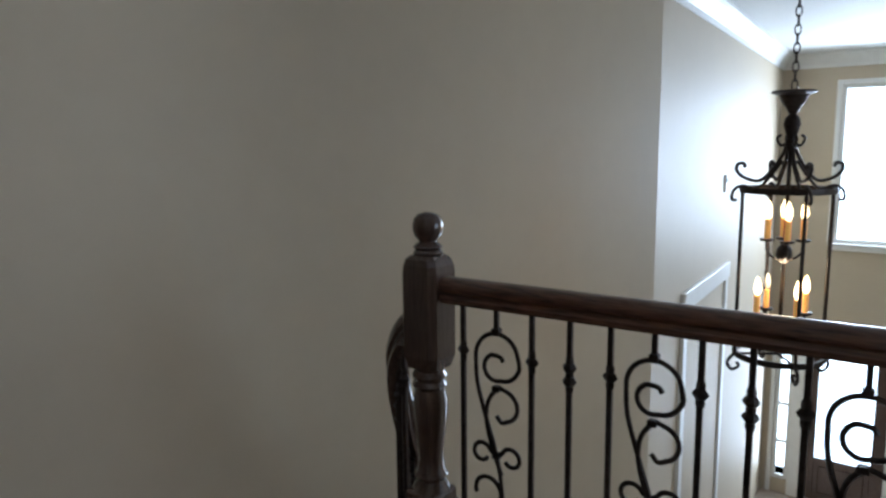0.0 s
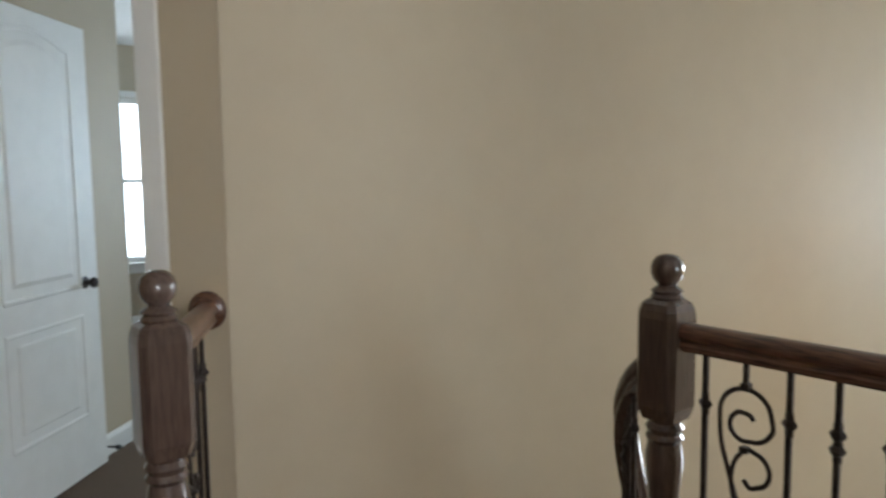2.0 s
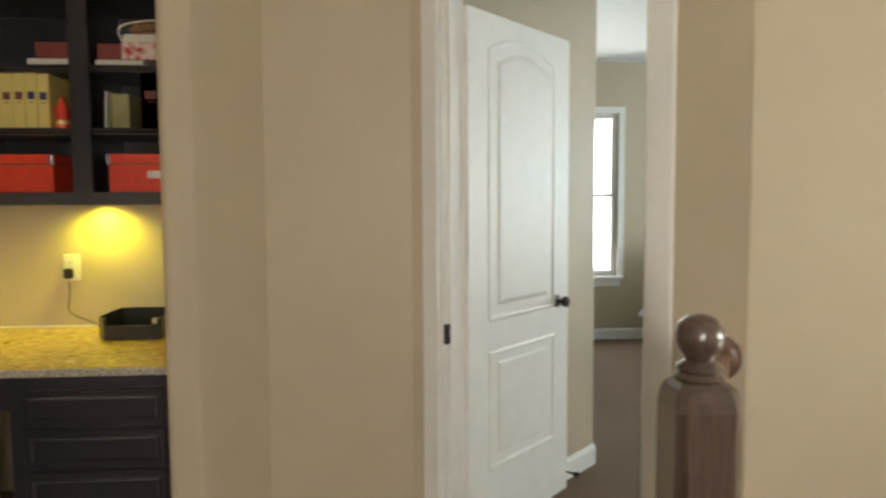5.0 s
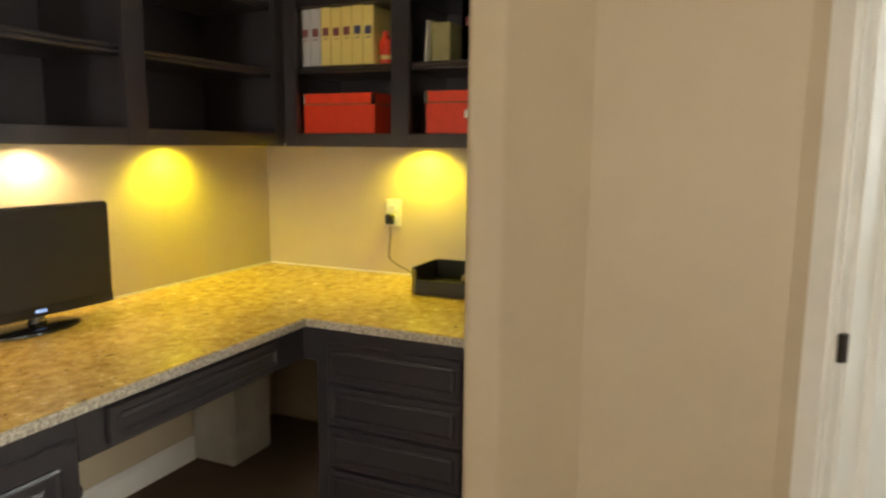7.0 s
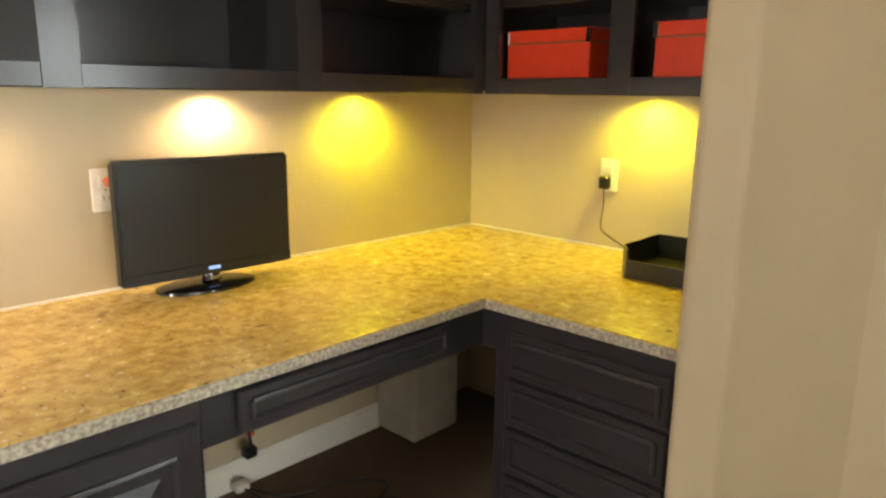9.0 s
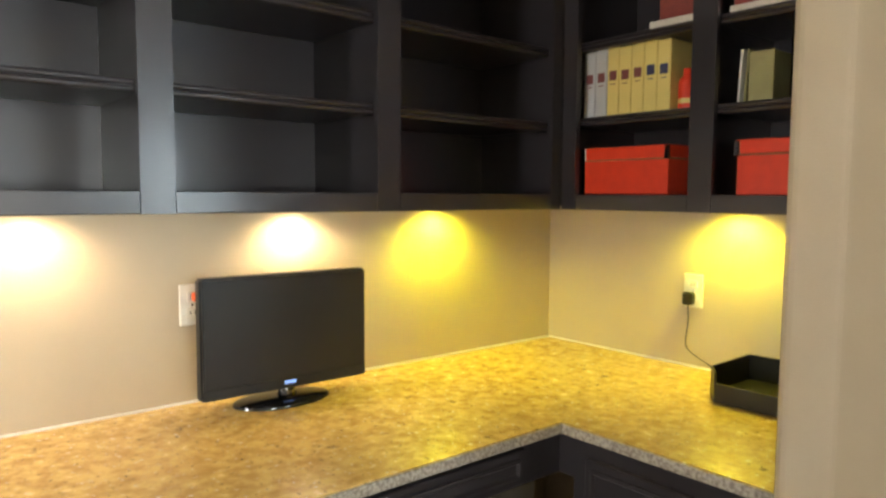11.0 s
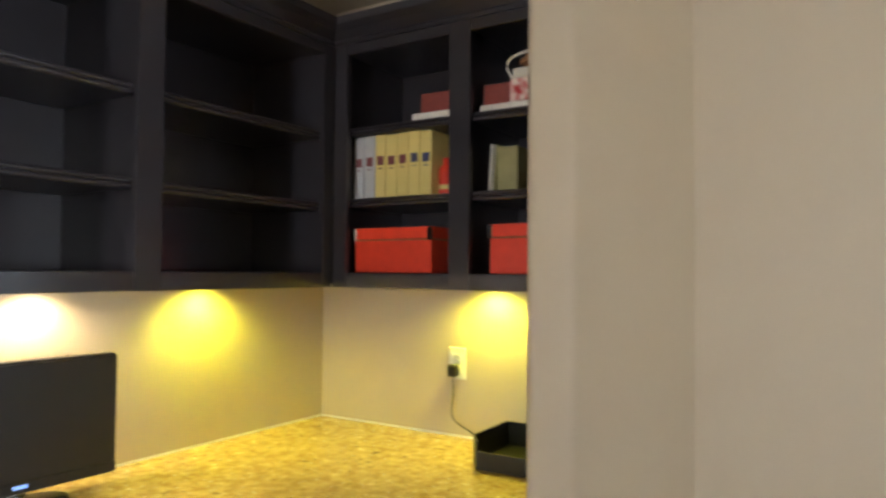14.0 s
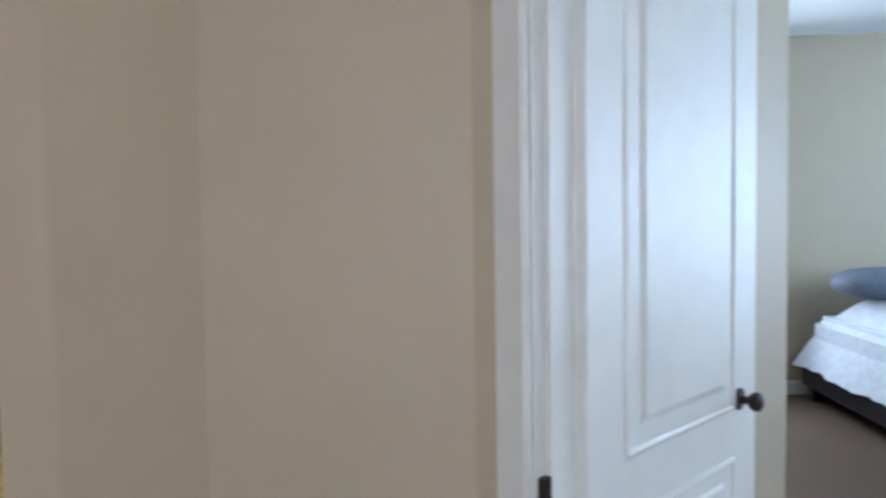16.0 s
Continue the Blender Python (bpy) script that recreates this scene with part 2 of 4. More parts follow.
def smooth_path(points, k=6):
    """A curve through the points (Catmull-Rom)."""
    p = [Vector(q) for q in points]
    p = [2 * p[0] - p[1]] + p + [2 * p[-1] - p[-2]]
    out = []
    for i in range(1, len(p) - 2):
        for j in range(k):
            t = j / k
            out.append(0.5 * (2 * p[i] + (p[i + 1] - p[i - 1]) * t + (2 * p[i - 1] - 5 * p[i] + 4 * p[i + 1] - p[i + 2]) * t * t + (3 * p[i] - p[i - 1] - 3 * p[i + 1] + p[i + 2]) * t ** 3))
    return out + [p[-2]]


# ---------------- the large structure ----------------
S = math.sqrt(0.5)
# doorway wall at 45 degrees: runs from D0 in the direction (S, S); the hall side faces (S, -S)
D0 = Vector((0.0, 1.475))


def on45(s, n=0.0):
    """A point s along the doorway wall, n metres out into the hall."""
    return (D0.x + S * s + S * n, D0.y + S * s - S * n)


OPEN0, OPEN1, DOOR_H = 1.115, 1.86, 2.005
END45 = 2.135
BIG0 = on45(END45)
BIG1 = (2.115, 6.86)
FAR = 12.75
LEFT1 = (1.70, FAR)

setting("floor", slab([(-3.3, -0.2), (6.3, -0.2), (6.3, 3.83), (2.50, 3.83), (1.93, 2.68), BIG0, (1.95, 6.8), (-3.3, 6.95)], -0.28, 0.0), CARPET, "brown cut-pile carpet over landing and bedroom", "floor")
setting("floor_foyer", slab([(0.5, 2.5), (8.0, 2.5), (8.0, 13.2), (0.5, 13.2)], DOWN - 0.2, DOWN), TILE, "pale stone floor of the foyer below", "floor")
setting("ceiling", slab([(-0.15, -0.3), (8.2, -0.3), (8.2, 13.2), (0.8, 13.2), (1.95, 6.9), (BIG0[0] - 0.06, BIG0[1]), on45(1.0, -0.06), (0.60, 1.70), (0.60, 1.40), (-0.15, 1.40)], CEIL, CEIL + 0.12), CEILP, "flat white painted ceiling", "ceiling")
setting("ceiling_bedroom", slab([(-3.4, -0.3), (2.2, -0.3), (2.2, 7.0), (-3.4, 7.0)], BCEIL, BCEIL + 0.1), CEILP, "flat white bedroom ceiling", "ceiling")
# thin tan sheet 3 mm under the white ceiling
setting("ceiling_nook", slab([(-0.14, 0.002), (3.05, 0.002), (3.05, 1.331), (-0.14, 1.331)], CEIL - 0.012, CEIL - 0.003), PAINT, "tan ceiling sheet over the desk nook", "ceiling")
setting("wall_nook_back", slab([(-3.3, -0.15), (6.3, -0.15), (6.3, 0), (-3.3, 0)], 0, CEIL), PAINT, "tan painted wall behind the desk", "wall")
setting("wall_nook_side", slab([(-0.15, 0), (0, 0), (0, 1.332), (-0.15, 1.332)], 0, CEIL), PAINT, "tan painted side wall of the desk nook", "wall")
# partition with rounded end, then the hall wall that leads to the doorway
R, PX, PY0, PY1 = 0.028, 0.857, 1.332, 1.462
pts = [(-0.15, PY0), (PX - R, PY0)]
pts += [(PX - R + R * math.sin(a), PY0 + R - R * math.cos(a)) for a in (0.4, 0.8, 1.2, 1.57)]
pts += [(PX - R + R * math.cos(a), PY1 - R + R * math.sin(a)) for a in (0, 0.25, 0.5, 0.75)]
pts += [(0.69, 1.645), (on45(OPEN0 - 0.02)[0] - 0.045, 2.16), on45(OPEN0 - 0.02), on45(OPEN0 - 0.02, -0.12), (0.55, 2.10), (0.55, PY0 + 0.05), (-0.15, PY0 + 0.05)]
setting("wall_partition", slab(pts, 0, CEIL), PAINT, "tan partition wall with rounded bullnose end", "wall")
bm = wall_seg(on45(OPEN1 + 0.02), on45(END45), 0.12, 0, CEIL)
wall_seg(on45(OPEN0 - 0.02), on45(OPEN1 + 0.02), 0.12, DOOR_H + 0.02, CEIL, 1, bm)
setting("wall_doorway", bm, PAINT, "tan angled wall with the bedroom doorway", "wall")
setting("wall_stair", wall_seg((BIG0[0], BIG0[1] + 0.003), BIG1, 0.14, DOWN, CEIL), PAINT, "tall plain tan wall beside the stairs", "wall")
setting("wall_foyer_side", wall_seg((BIG1[0] - 0.02, BIG1[1] + 0.003), LEFT1, 0.14, DOWN, CEIL), PAINT, "tan two-storey foyer side wall", "wall")
# far foyer wall with window, door and sidelights
WX0, WX1, WZ0, WZ1 = 2.42, 5.0, -0.05, 2.02
DX0, DX1, DTOP = 2.22, 3.22, DOWN + 2.45
SL0, SL1 = 1.84, 2.06
bm = box(0.6, SL0, FAR, FAR + 0.2, DOWN, CEIL)
box(SL1, DX0, FAR, FAR + 0.2, DOWN, DTOP, 0, bm)
box(SL0, SL1, FAR, FAR + 0.2, DOWN, DOWN + 0.20, 0, bm)
box(DX1, DX1 + 0.14, FAR, FAR + 0.2, DOWN, DTOP, 0, bm)
box(DX1 + 0.14, DX1 + 0.36, FAR, FAR + 0.2, DOWN, DOWN + 0.20, 0, bm)
box(DX1 + 0.36, 8.0, FAR, FAR + 0.2, DOWN, DTOP, 0, bm)
box(SL0, 8.0, FAR, FAR + 0.2, DTOP, WZ0, 0, bm)
box(SL0, WX0, FAR, FAR + 0.2, WZ0, WZ1, 0, bm)
box(WX1, 8.0, FAR, FAR + 0.2, WZ0, WZ1, 0, bm)
box(SL0, 8.0, FAR, FAR + 0.2, WZ1, CEIL, 0, bm)
setting("wall_foyer_front", bm, PAINT, "tan front wall of the foyer", "wall")
bm = box(8.0, 8.15, 3.0, 4.2, DOWN, CEIL)
box(8.0, 8.15, 6.0, 13.0, DOWN, CEIL, 0, bm)
box(8.0, 8.15, 4.2, 6.0, DOWN, 0.6, 0, bm)
box(8.0, 8.15, 4.2, 6.0, 2.1, CEIL, 0, bm)
setting("wall_foyer_right", bm, PAINT, "tan foyer wall", "wall")
setting("wall_under_landing", slab([(1.6, 2.5), (8.0, 2.5), (8.0, 2.6), (1.6, 2.6)], DOWN, -0.28), PAINT, "tan wall under the landing", "wall")
# east wall of the hall with a window
bm = box(6.3, 6.45, -0.2, 1.4, 0, CEIL)
box(6.3, 6.45, 2.1, 3.83, 0, CEIL, 0, bm)
box(6.3, 6.45, 1.4, 2.1, 0, 0.60, 0, bm)
box(6.3, 6.45, 1.4, 2.1, 2.12, CEIL, 0, bm)
# unseen corner, added to keep hall light off the stair wall's far stretch
box(4.35, 6.3, 2.60, 2.72, 0, CEIL, 0, bm)
box(4.35, 4.47, 2.72, 3.83, 0, CEIL, 0, bm)
box(6.3, 8.0, 3.83, 3.98, DOWN, CEIL, 0, bm)
setting("wall_hall_end", bm, PAINT, "tan hall-end wall with a window, plus an added unseen light-blocking corner", "wall")
# bedroom
BX = -3.15
bm = box(BX - 0.15, BX, -0.2, 3.50, 0, BCEIL)
box(BX - 0.15, BX, 4.16, 6.95, 0, BCEIL, 0, bm)
box(BX - 0.15, BX, 3.50, 4.16, 0, 0.6, 0, bm)
box(BX - 0.15, BX, 3.50, 4.16, 2.10, BCEIL, 0, bm)
setting("wall_bedroom_far", bm, PAINT, "tan bedroom wall with a tall window", "wall")
bm = box(BX, -1.7, 6.8, 6.95, 0, BCEIL)
box(-0.1, 1.95, 6.8, 6.95, 0, BCEIL, 0, bm)
box(-1.7, -0.1, 6.8, 6.95, 0, 0.8, 0, bm)
box(-1.7, -0.1, 6.8, 6.95, 2.1, BCEIL, 0, bm)
setting("wall_bedroom_north", bm, PAINT, "tan bedroom wall with an added unseen window", "wall")


def off45(s, n):
    """A point in the bedroom: s along the doorway wall, n metres in."""
    return on45(s, -n)


bm = slab([off45(0.93, 0.123), off45(1.04, 0.123), off45(1.04, 1.21), off45(0.93, 1.21)], 0, BCEIL)
setting("wall_bedroom_entry", bm, PAINT, "tan short wall behind the open bedroom door", "wall")


def window(name, m, w, h, label, bars=(), sill=True, glow_out=True):
    """A window in the plane x-z, room side at -y, opening w by h with its base at the origin."""
    t = thing(name, label, "window", m, kind="structure")
    f = 0.05
    bm = box(-w / 2, w / 2, 0.03, 0.09, 0, f, 0.004)
    box(-w / 2, w / 2, 0.03, 0.09, h - f, h, 0.004, bm)
    box(-w / 2, -w / 2 + f, 0.03, 0.09, f, h - f, 0.004, bm)
    box(w / 2 - f, w / 2, 0.03, 0.09, f, h - f, 0.004, bm)
    for kind, p in bars:
        if kind == "h":
            box(-w / 2 + f, w / 2 - f, 0.04, 0.08, h * p - 0.018, h * p + 0.018, 0.003, bm)
        else:
            box(-w / 2 + w * p - 0.018, -w / 2 + w * p + 0.018, 0.042, 0.078, f, h - f, 0.003, bm)
    part("window_frame", bm, WHITE, t)
    g = part("pane", box(-w / 2 + f, w / 2 - f, 0.055, 0.061, f, h - f), GLASS, t)
    g.visible_shadow = False
    if sill:
        part("window_sill", box(-w / 2 - 0.05, w / 2 + 0.05, -0.05, 0.03, -0.03, 0.0, 0.006), WHITE, t)
        part("apron", box(-w / 2 - 0.03, w / 2 + 0.03, -0.018, 0.0, -0.10, -0.03, 0.004), WHITE, t)
        c = box(-w / 2 - 0.06, -w / 2, -0.018, 0.0, 0.0, h + 0.06, 0.004)
        box(w / 2, w / 2 + 0.06, -0.018, 0.0, 0.0, h + 0.06, 0.004, c)
        box(-w / 2, w / 2, -0.018, 0.0, h, h + 0.06, 0.004, c)
        part("casing", c, WHITE, t)
    return t


window("window_1", pose((WX0 + WX1) / 2, FAR, WZ0), WX1 - WX0, WZ1 - WZ0, "large bright foyer window with white frame", (("v", 0.5),))
window("window_2", pose(BX, 3.83, 0.6, 0, 0, 90), 0.66, 1.5, "tall narrow white-framed bedroom window", (("h", 0.5),))
window("window_3", pose(-0.9, 6.8, 0.8), 1.6, 1.3, "wide white-framed bedroom window, added unseen for light", (("v", 0.5),))
window("window_4", pose(6.3, 1.75, 0.60, 0, 0, -90), 0.7, 1.52, "narrow white-framed window at the hall's end", (("h", 0.5),))
window("window_5", pose((SL0 + SL1) / 2, FAR, DOWN + 0.20), SL1 - SL0, DTOP - DOWN - 0.20, "narrow leaded sidelight beside the front door", (("h", 0.25), ("h", 0.5), ("h", 0.75)), False)
window("window_6", pose(DX1 + 0.25, FAR, DOWN + 0.20), SL1 - SL0, DTOP - DOWN - 0.20, "narrow leaded sidelight beside the front door", (("h", 0.25), ("h", 0.5), ("h", 0.75)), False)
window("window_7", pose(8.0, 5.1, 0.6, 0, 0, -90), 1.8, 1.5, "white-framed upper foyer window, added unseen for light", (("v", 0.5),))
# daylight backdrop outside the windows
for nm, bm in (("backdrop", box(-1, 9, FAR + 0.9, FAR + 0.92, DOWN, CEIL + 0.4)), ("backdrop", box(BX - 1.0, BX - 0.98, 2.5, 5.2, -0.2, CEIL)), ("backdrop", box(-2.8, 1.0, 7.8, 7.82, 0, CEIL)), ("backdrop", box(7.2, 7.22, 0.2, 3.5, 0, CEIL)), ("backdrop", box(8.9, 8.92, 3.4, 6.8, 0, CEIL))):
    setting(nm, bm, OUTSIDE, "overexposed bright daylight outside the window", "backdrop")

# front door, dark wood with a glazed panel
t = thing("door_1", "dark wooden front door with tall bright glass", "door", pose(DX0, FAR + 0.05, DOWN), kind="structure")
w, h = DX1 - DX0, DTOP - DOWN
bm = box(0, 0.16, 0, 0.05, 0, h, 0.004)
box(w - 0.16, w, 0, 0.05, 0, h, 0.004, bm)
box(0.16, w - 0.16, 0, 0.05, h - 0.2, h, 0.004, bm)
box(0.16, w - 0.16, 0, 0.05, 0, 0.62, 0.004, bm)
part("leaf", bm, WALNUT_UP, t)
g = part("pane", box(0.16, w - 0.16, 0.02, 0.03, 0.62, h - 0.2), GLASS, t)
g.visible_shadow = False
part("panel", box(0.22, w - 0.22, -0.015, 0.0, 0.12, 0.52, 0.012), WALNUT_UP, t)
part("handle", rod([(0.09, -0.06, 0.95), (0.09, -0.06, 1.25)], 0.012), IRON, t, "dark bronze pull handle")
# white surround
bm = box(SL1, DX0, FAR - 0.03, FAR, DOWN, DTOP, 0.006)
box(DX1, DX1 + 0.14, FAR - 0.03, FAR, DOWN, DTOP, 0.006, bm)
box(SL0 - 0.06, DX1 + 0.46, FAR - 0.03, FAR, DTOP, DTOP + 0.14, 0.006, bm)
box(SL0 - 0.06, SL0, FAR - 0.03, FAR, DOWN, DTOP, 0.006, bm)
box(DX1 + 0.36, DX1 + 0.46, FAR - 0.03, FAR, DOWN, DTOP, 0.006, bm)
setting("trim_entry", bm, WHITE, "white painted surround of the front door", "trim")


# crown moulding
CROWN = [(0, 0), (0, -0.19), (0.012, -0.19), (0.02, -0.15), (0.05, -0.11), (0.09, -0.05), (0.12, -0.03), (0.12, 0)]


def crown(a, b, name, side=1):
    d = Vector((b[0] - a[0], b[1] - a[1], 0)).normalized()
    sec = [(-u * side, v) for u, v in CROWN]
    setting(name, sweep([(a[0], a[1], CEIL - 0.002), (b[0], b[1], CEIL - 0.002)], sec), WHITE, "white crown moulding below the ceiling", "trim")


crown((BIG0[0] + 0.002, BIG0[1]), BIG1, "trim_crown_stair", -1)
crown((BIG1[0] - 0.018, BIG1[1]), LEFT1, "trim_crown_foyer", -1)
crown((LEFT1[0], FAR - 0.002), (8.0, FAR - 0.002), "trim_crown_front", -1)


def base_strip(a, b, name, side, z=0.0, h=0.10):
    sec = [(0, 0), (0.014 * side, 0), (0.014 * side, h - 0.02), (0.006 * side, h), (0, h)]
    setting(name, sweep([(a[0], a[1], z), (b[0], b[1], z)], sec), WHITE, "white painted baseboard", "baseboard")


base_strip((0.692, 1.66), (0.71, 2.14), "baseboard_hall", 1)
base_strip(off45(1.042, 0.13), off45(1.042, 1.21), "baseboard_entry", 1)
base_strip((BX + 0.001, 0.0), (BX + 0.001, 6.8), "baseboard_bedroom", 1)
base_strip((0.54, 0.001), (1.62, 0.001), "baseboard_nook", -1)

# openings in the foyer side wall: two white cased doorways seen from above
wd = (Vector(LEFT1) - Vector(BIG1)).normalized()
for s, wdt, hh in ((0.85, 1.75, 3.70),):
    a = Vector(BIG1) + wd * s
    ang = math.degrees(math.atan2(wd.y, wd.x))
    mm = pose(a.x - 0.02, a.y, DOWN, 0, 0, ang)
    c = box(0, 0.12, -0.035, 0.0, 0, hh, 0.006)
    box(wdt - 0.12, wdt, -0.035, 0.0, 0, hh, 0.006, c)
    box(-0.03, wdt + 0.03, -0.045, 0.0, hh, hh + 0.16, 0.008, c)
    c.transform(mm)
    setting("trim_opening", c, WHITE, "white cased opening off the foyer", "trim")
    c = box(0.12, wdt - 0.12, -0.012, 0.0, 0, hh, 0.0)
    c.transform(mm)
    setting("door_foyer", c, PAINT, "tall tan-lined doorway off the foyer", "doorway")

# ---------------- bedroom doorway ----------------
M45 = pose(D0.x, D0.y, 0, 0, 0, 45)   # local x along the wall, -y out into the hall
t = thing("trim_doorway", "white painted door casing and jambs", "door frame", M45, kind="structure")
CW = 0.085
for nm, a, b in (("casing", OPEN0 - CW, OPEN0 - 0.005), ("casing", OPEN1 + 0.005, OPEN1 + CW)):
    bm = box(a, b, -0.018, 0.0, 0, DOOR_H + CW, 0.005)
    part(nm, bm, WHITE, t)
bm = box(OPEN0 - 0.005, OPEN1 + 0.005, -0.018, 0.0, DOOR_H, DOOR_H + CW, 0.005)
part("head_casing", bm, WHITE, t)
for nm, a, b in (("jamb", OPEN0 - 0.02, OPEN0), ("jamb", OPEN1, OPEN1 + 0.02)):
    part(nm, box(a, b, 0.0, 0.12, 0, DOOR_H + 0.02), WHITE, t)
part("head_jamb", box(OPEN0, OPEN1, 0.0, 0.12, DOOR_H, DOOR_H + 0.02), WHITE, t)
part("stop", box(OPEN0, OPEN0 + 0.012, 0.03, 0.075, 0, DOOR_H, 0.002), WHITE, t)
part("stop", box(OPEN1 - 0.012, OPEN1, 0.03, 0.075, 0, DOOR_H, 0.002), WHITE, t)
part("strike_plate", box(OPEN0, OPEN0 + 0.014, 0.006, 0.028, 0.80, 0.87, 0.001), IRON, t, "dark bronze strike plate")


def bedroom_door():
    """White two-panel door with arched top panel, swung open into the room."""
    w, h, th = 0.728, 1.975, 0.035
    m = M45 @ pose(1.105, 0.115, 0.012, 0, 0, 92.0)
    t = thing("door_2", "white two-panel interior door standing open", "door", m, kind="structure")
    part("leaf", box(0, w, -th, 0, 0, h, 0.003), WHITE, t)
    y = -th

    def moulding(x0, x1, z0, z1, arch):
        pts = [(x0, z0), (x1, z0), (x1, z1)]
        if arch:
            pts += [(x0 + (x1 - x0) * (1 - i / 12), z1 + arch * math.sin(math.pi * i / 12)) for i in range(1, 12)]
        pts += [(x0, z1)]
        pp = [(x, y - 0.001, z) for x, z in pts] + [(x0, y - 0.001, z0)]
        bm = sweep(pp, [(-0.012, -0.002), (0.012, -0.002), (0.008, 0.003), (-0.003, 0.005), (-0.01, 0.002)], None, (0, -1, 0))
        part("panel_moulding", bm, WHITE, t)
        inset = [(x0 + 0.05 + (x - x0) * (x1 - x0 - 0.10) / (x1 - x0), z0 + 0.05 + (z - z0) * (z1 - z0 - 0.09) / (z1 - z0)) for x, z in pts]
        own = bmesh.new()
        f = own.faces.new([own.verts.new((x, y - 0.0005, z)) for x, z in inset])
        r = bmesh.ops.extrude_face_region(own, geom=[f])
        cx, cz = (x0 + x1) / 2, (z0 + z1) / 2
        for v in r["geom"]:
            if isinstance(v, bmesh.types.BMVert):
                v.co = (cx + (v.co.x - cx) * 0.93, y - 0.007, cz + (v.co.z - cz) * 0.96)
        part("panel", own, WHITE, t)

    moulding(0.13, w - 0.13, 0.845, 1.845, 0.055)
    moulding(0.13, w - 0.13, 0.27, 0.715, 0)
    k = lathe([(0.032, 0), (0.032, 0.008), (0.014, 0.012), (0.011, 0.035), (0.022, 0.042), (0.028, 0.055), (0.026, 0.07), (0.014, 0.078), (0, 0.08)], 16)
    k.transform(pose(w - 0.100, y, 0.86, 90) @ Matrix.Diagonal((0.85, 0.85, 0.75, 1)))
    part("knob", k, IRON, t, "dark bronze round door knob", True)
    for z in (0.25, 1.0, 1.78):
        part("hinge", box(-0.012, 0.006, -0.044, -0.034, z, z + 0.09, 0.002), WHITE, t)
    return t


bedroom_door()
t = thing("door_stop", "small dark door stop on the baseboard", "door stop", M45 @ pose(1.058, 0.92, 0.03))
part("rod", rod([(0, 0, 0.02), (0.05, 0, 0.02)], 0.005), IRON, t)
part("tip", rod([(0.05, 0, 0.02), (0.07, 0, 0.02)], 0.012), BLACK, t)

# ---------------- stairs and railing ----------------
NA, NB = Vector((2.583, 3.757)), Vector((2.003, 2.641))
wdir = (Vector(BIG1) - Vector(BIG0)).normalized()
wnor = Vector((wdir.y, -wdir.x))
t = thing("staircase", "carpeted stairs going down beside the tall wall", "stairs", kind="structure")
for i in range(20):
    p = Vector(BIG0) + wdir * (0.62 + 0.20 * i)
    z = -0.1875 * (i + 1)
    q = p + wdir * 0.24
    a, b = p + wnor * 0.01, p + wnor * 0.80
    c, d = q + wnor * 0.80, q + wnor * 0.01
    part("step", slab([tuple(a), tuple(b), tuple(c), tuple(d)], z - 0.19, z), CARPET, t)


def newel(label, p):
    """Turned oak newel post: square fluted head, ball finial, turned shaft."""
    t = thing("newel_post", label, "newel post", pose(p.x, p.y, 0))
    part("base", box(-0.055, 0.055, -0.055, 0.055, 0, 0.30, 0.008), WALNUT_UP, t)
    prof = [(0.055, 0.30), (0.050, 0.315), (0.042, 0.33), (0.050, 0.345), (0.040, 0.36), (0.036, 0.40), (0.046, 0.50), (0.050, 0.56), (0.042, 0.60), (0.050, 0.612), (0.043, 0.625), (0.050, 0.64), (0.042, 0.655), (0.052, 0.67)]
    part("turned_shaft", lathe(prof, 20), WALNUT_UP, t, "", True)
    # head: octagonal block with chamfered corners
    sec = []
    for sx, sy in ((1, 1), (-1, 1), (-1, -1), (1, -1)):
        c = [(0.060 * sx, 0.042 * sy), (0.042 * sx, 0.060 * sy)]
        sec += c if sx * sy > 0 else c[::-1]
    own = bmesh.new()
    rings = [[own.verts.new((x * k, y * k, z)) for x, y in sec] for k, z in ((0.82, 0.665), (1, 0.70), (1, 0.935), (0.96, 0.955), (0.86, 0.972), (0.66, 0.982))]
    for a, b in zip(rings, rings[1:]):
        for i in range(8):
            own.faces.new((a[i], a[(i + 1) % 8], b[(i + 1) % 8], b[i]))
    own.faces.new(rings[0])
    own.faces.new(rings[-1])
    part("head", own, WALNUT_UP, t)
    fin = [(0.040, 0.98), (0.043, 0.988), (0.036, 0.996), (0.042, 1.004), (0.034, 1.012), (0.024, 1.018), (0.030, 1.026), (0.038, 1.036), (0.0425, 1.052), (0.0425, 1.066), (0.038, 1.082), (0.027, 1.094), (0.012, 1.099), (0, 1.1)]
    part("ball_finial", lathe(fin, 24), WALNUT_UP, t, "glossy dark ball finial", True)
    return t


newel("dark oak newel post with ball finial at the stair head", NA)
newel("dark oak newel post with ball finial beside the doorway", NB)

RAIL = [(-0.030, -0.032), (0.030, -0.032), (0.031, -0.022), (0.026, -0.016), (0.026, -0.010), (0.034, -0.002), (0.035, 0.010), (0.029, 0.022), (0.016, 0.030), (0, 0.032), (-0.016, 0.030), (-0.029, 0.022), (-0.035, 0.010), (-0.034, -0.002), (-0.026, -0.010), (-0.026, -0.016), (-0.031, -0.022)]


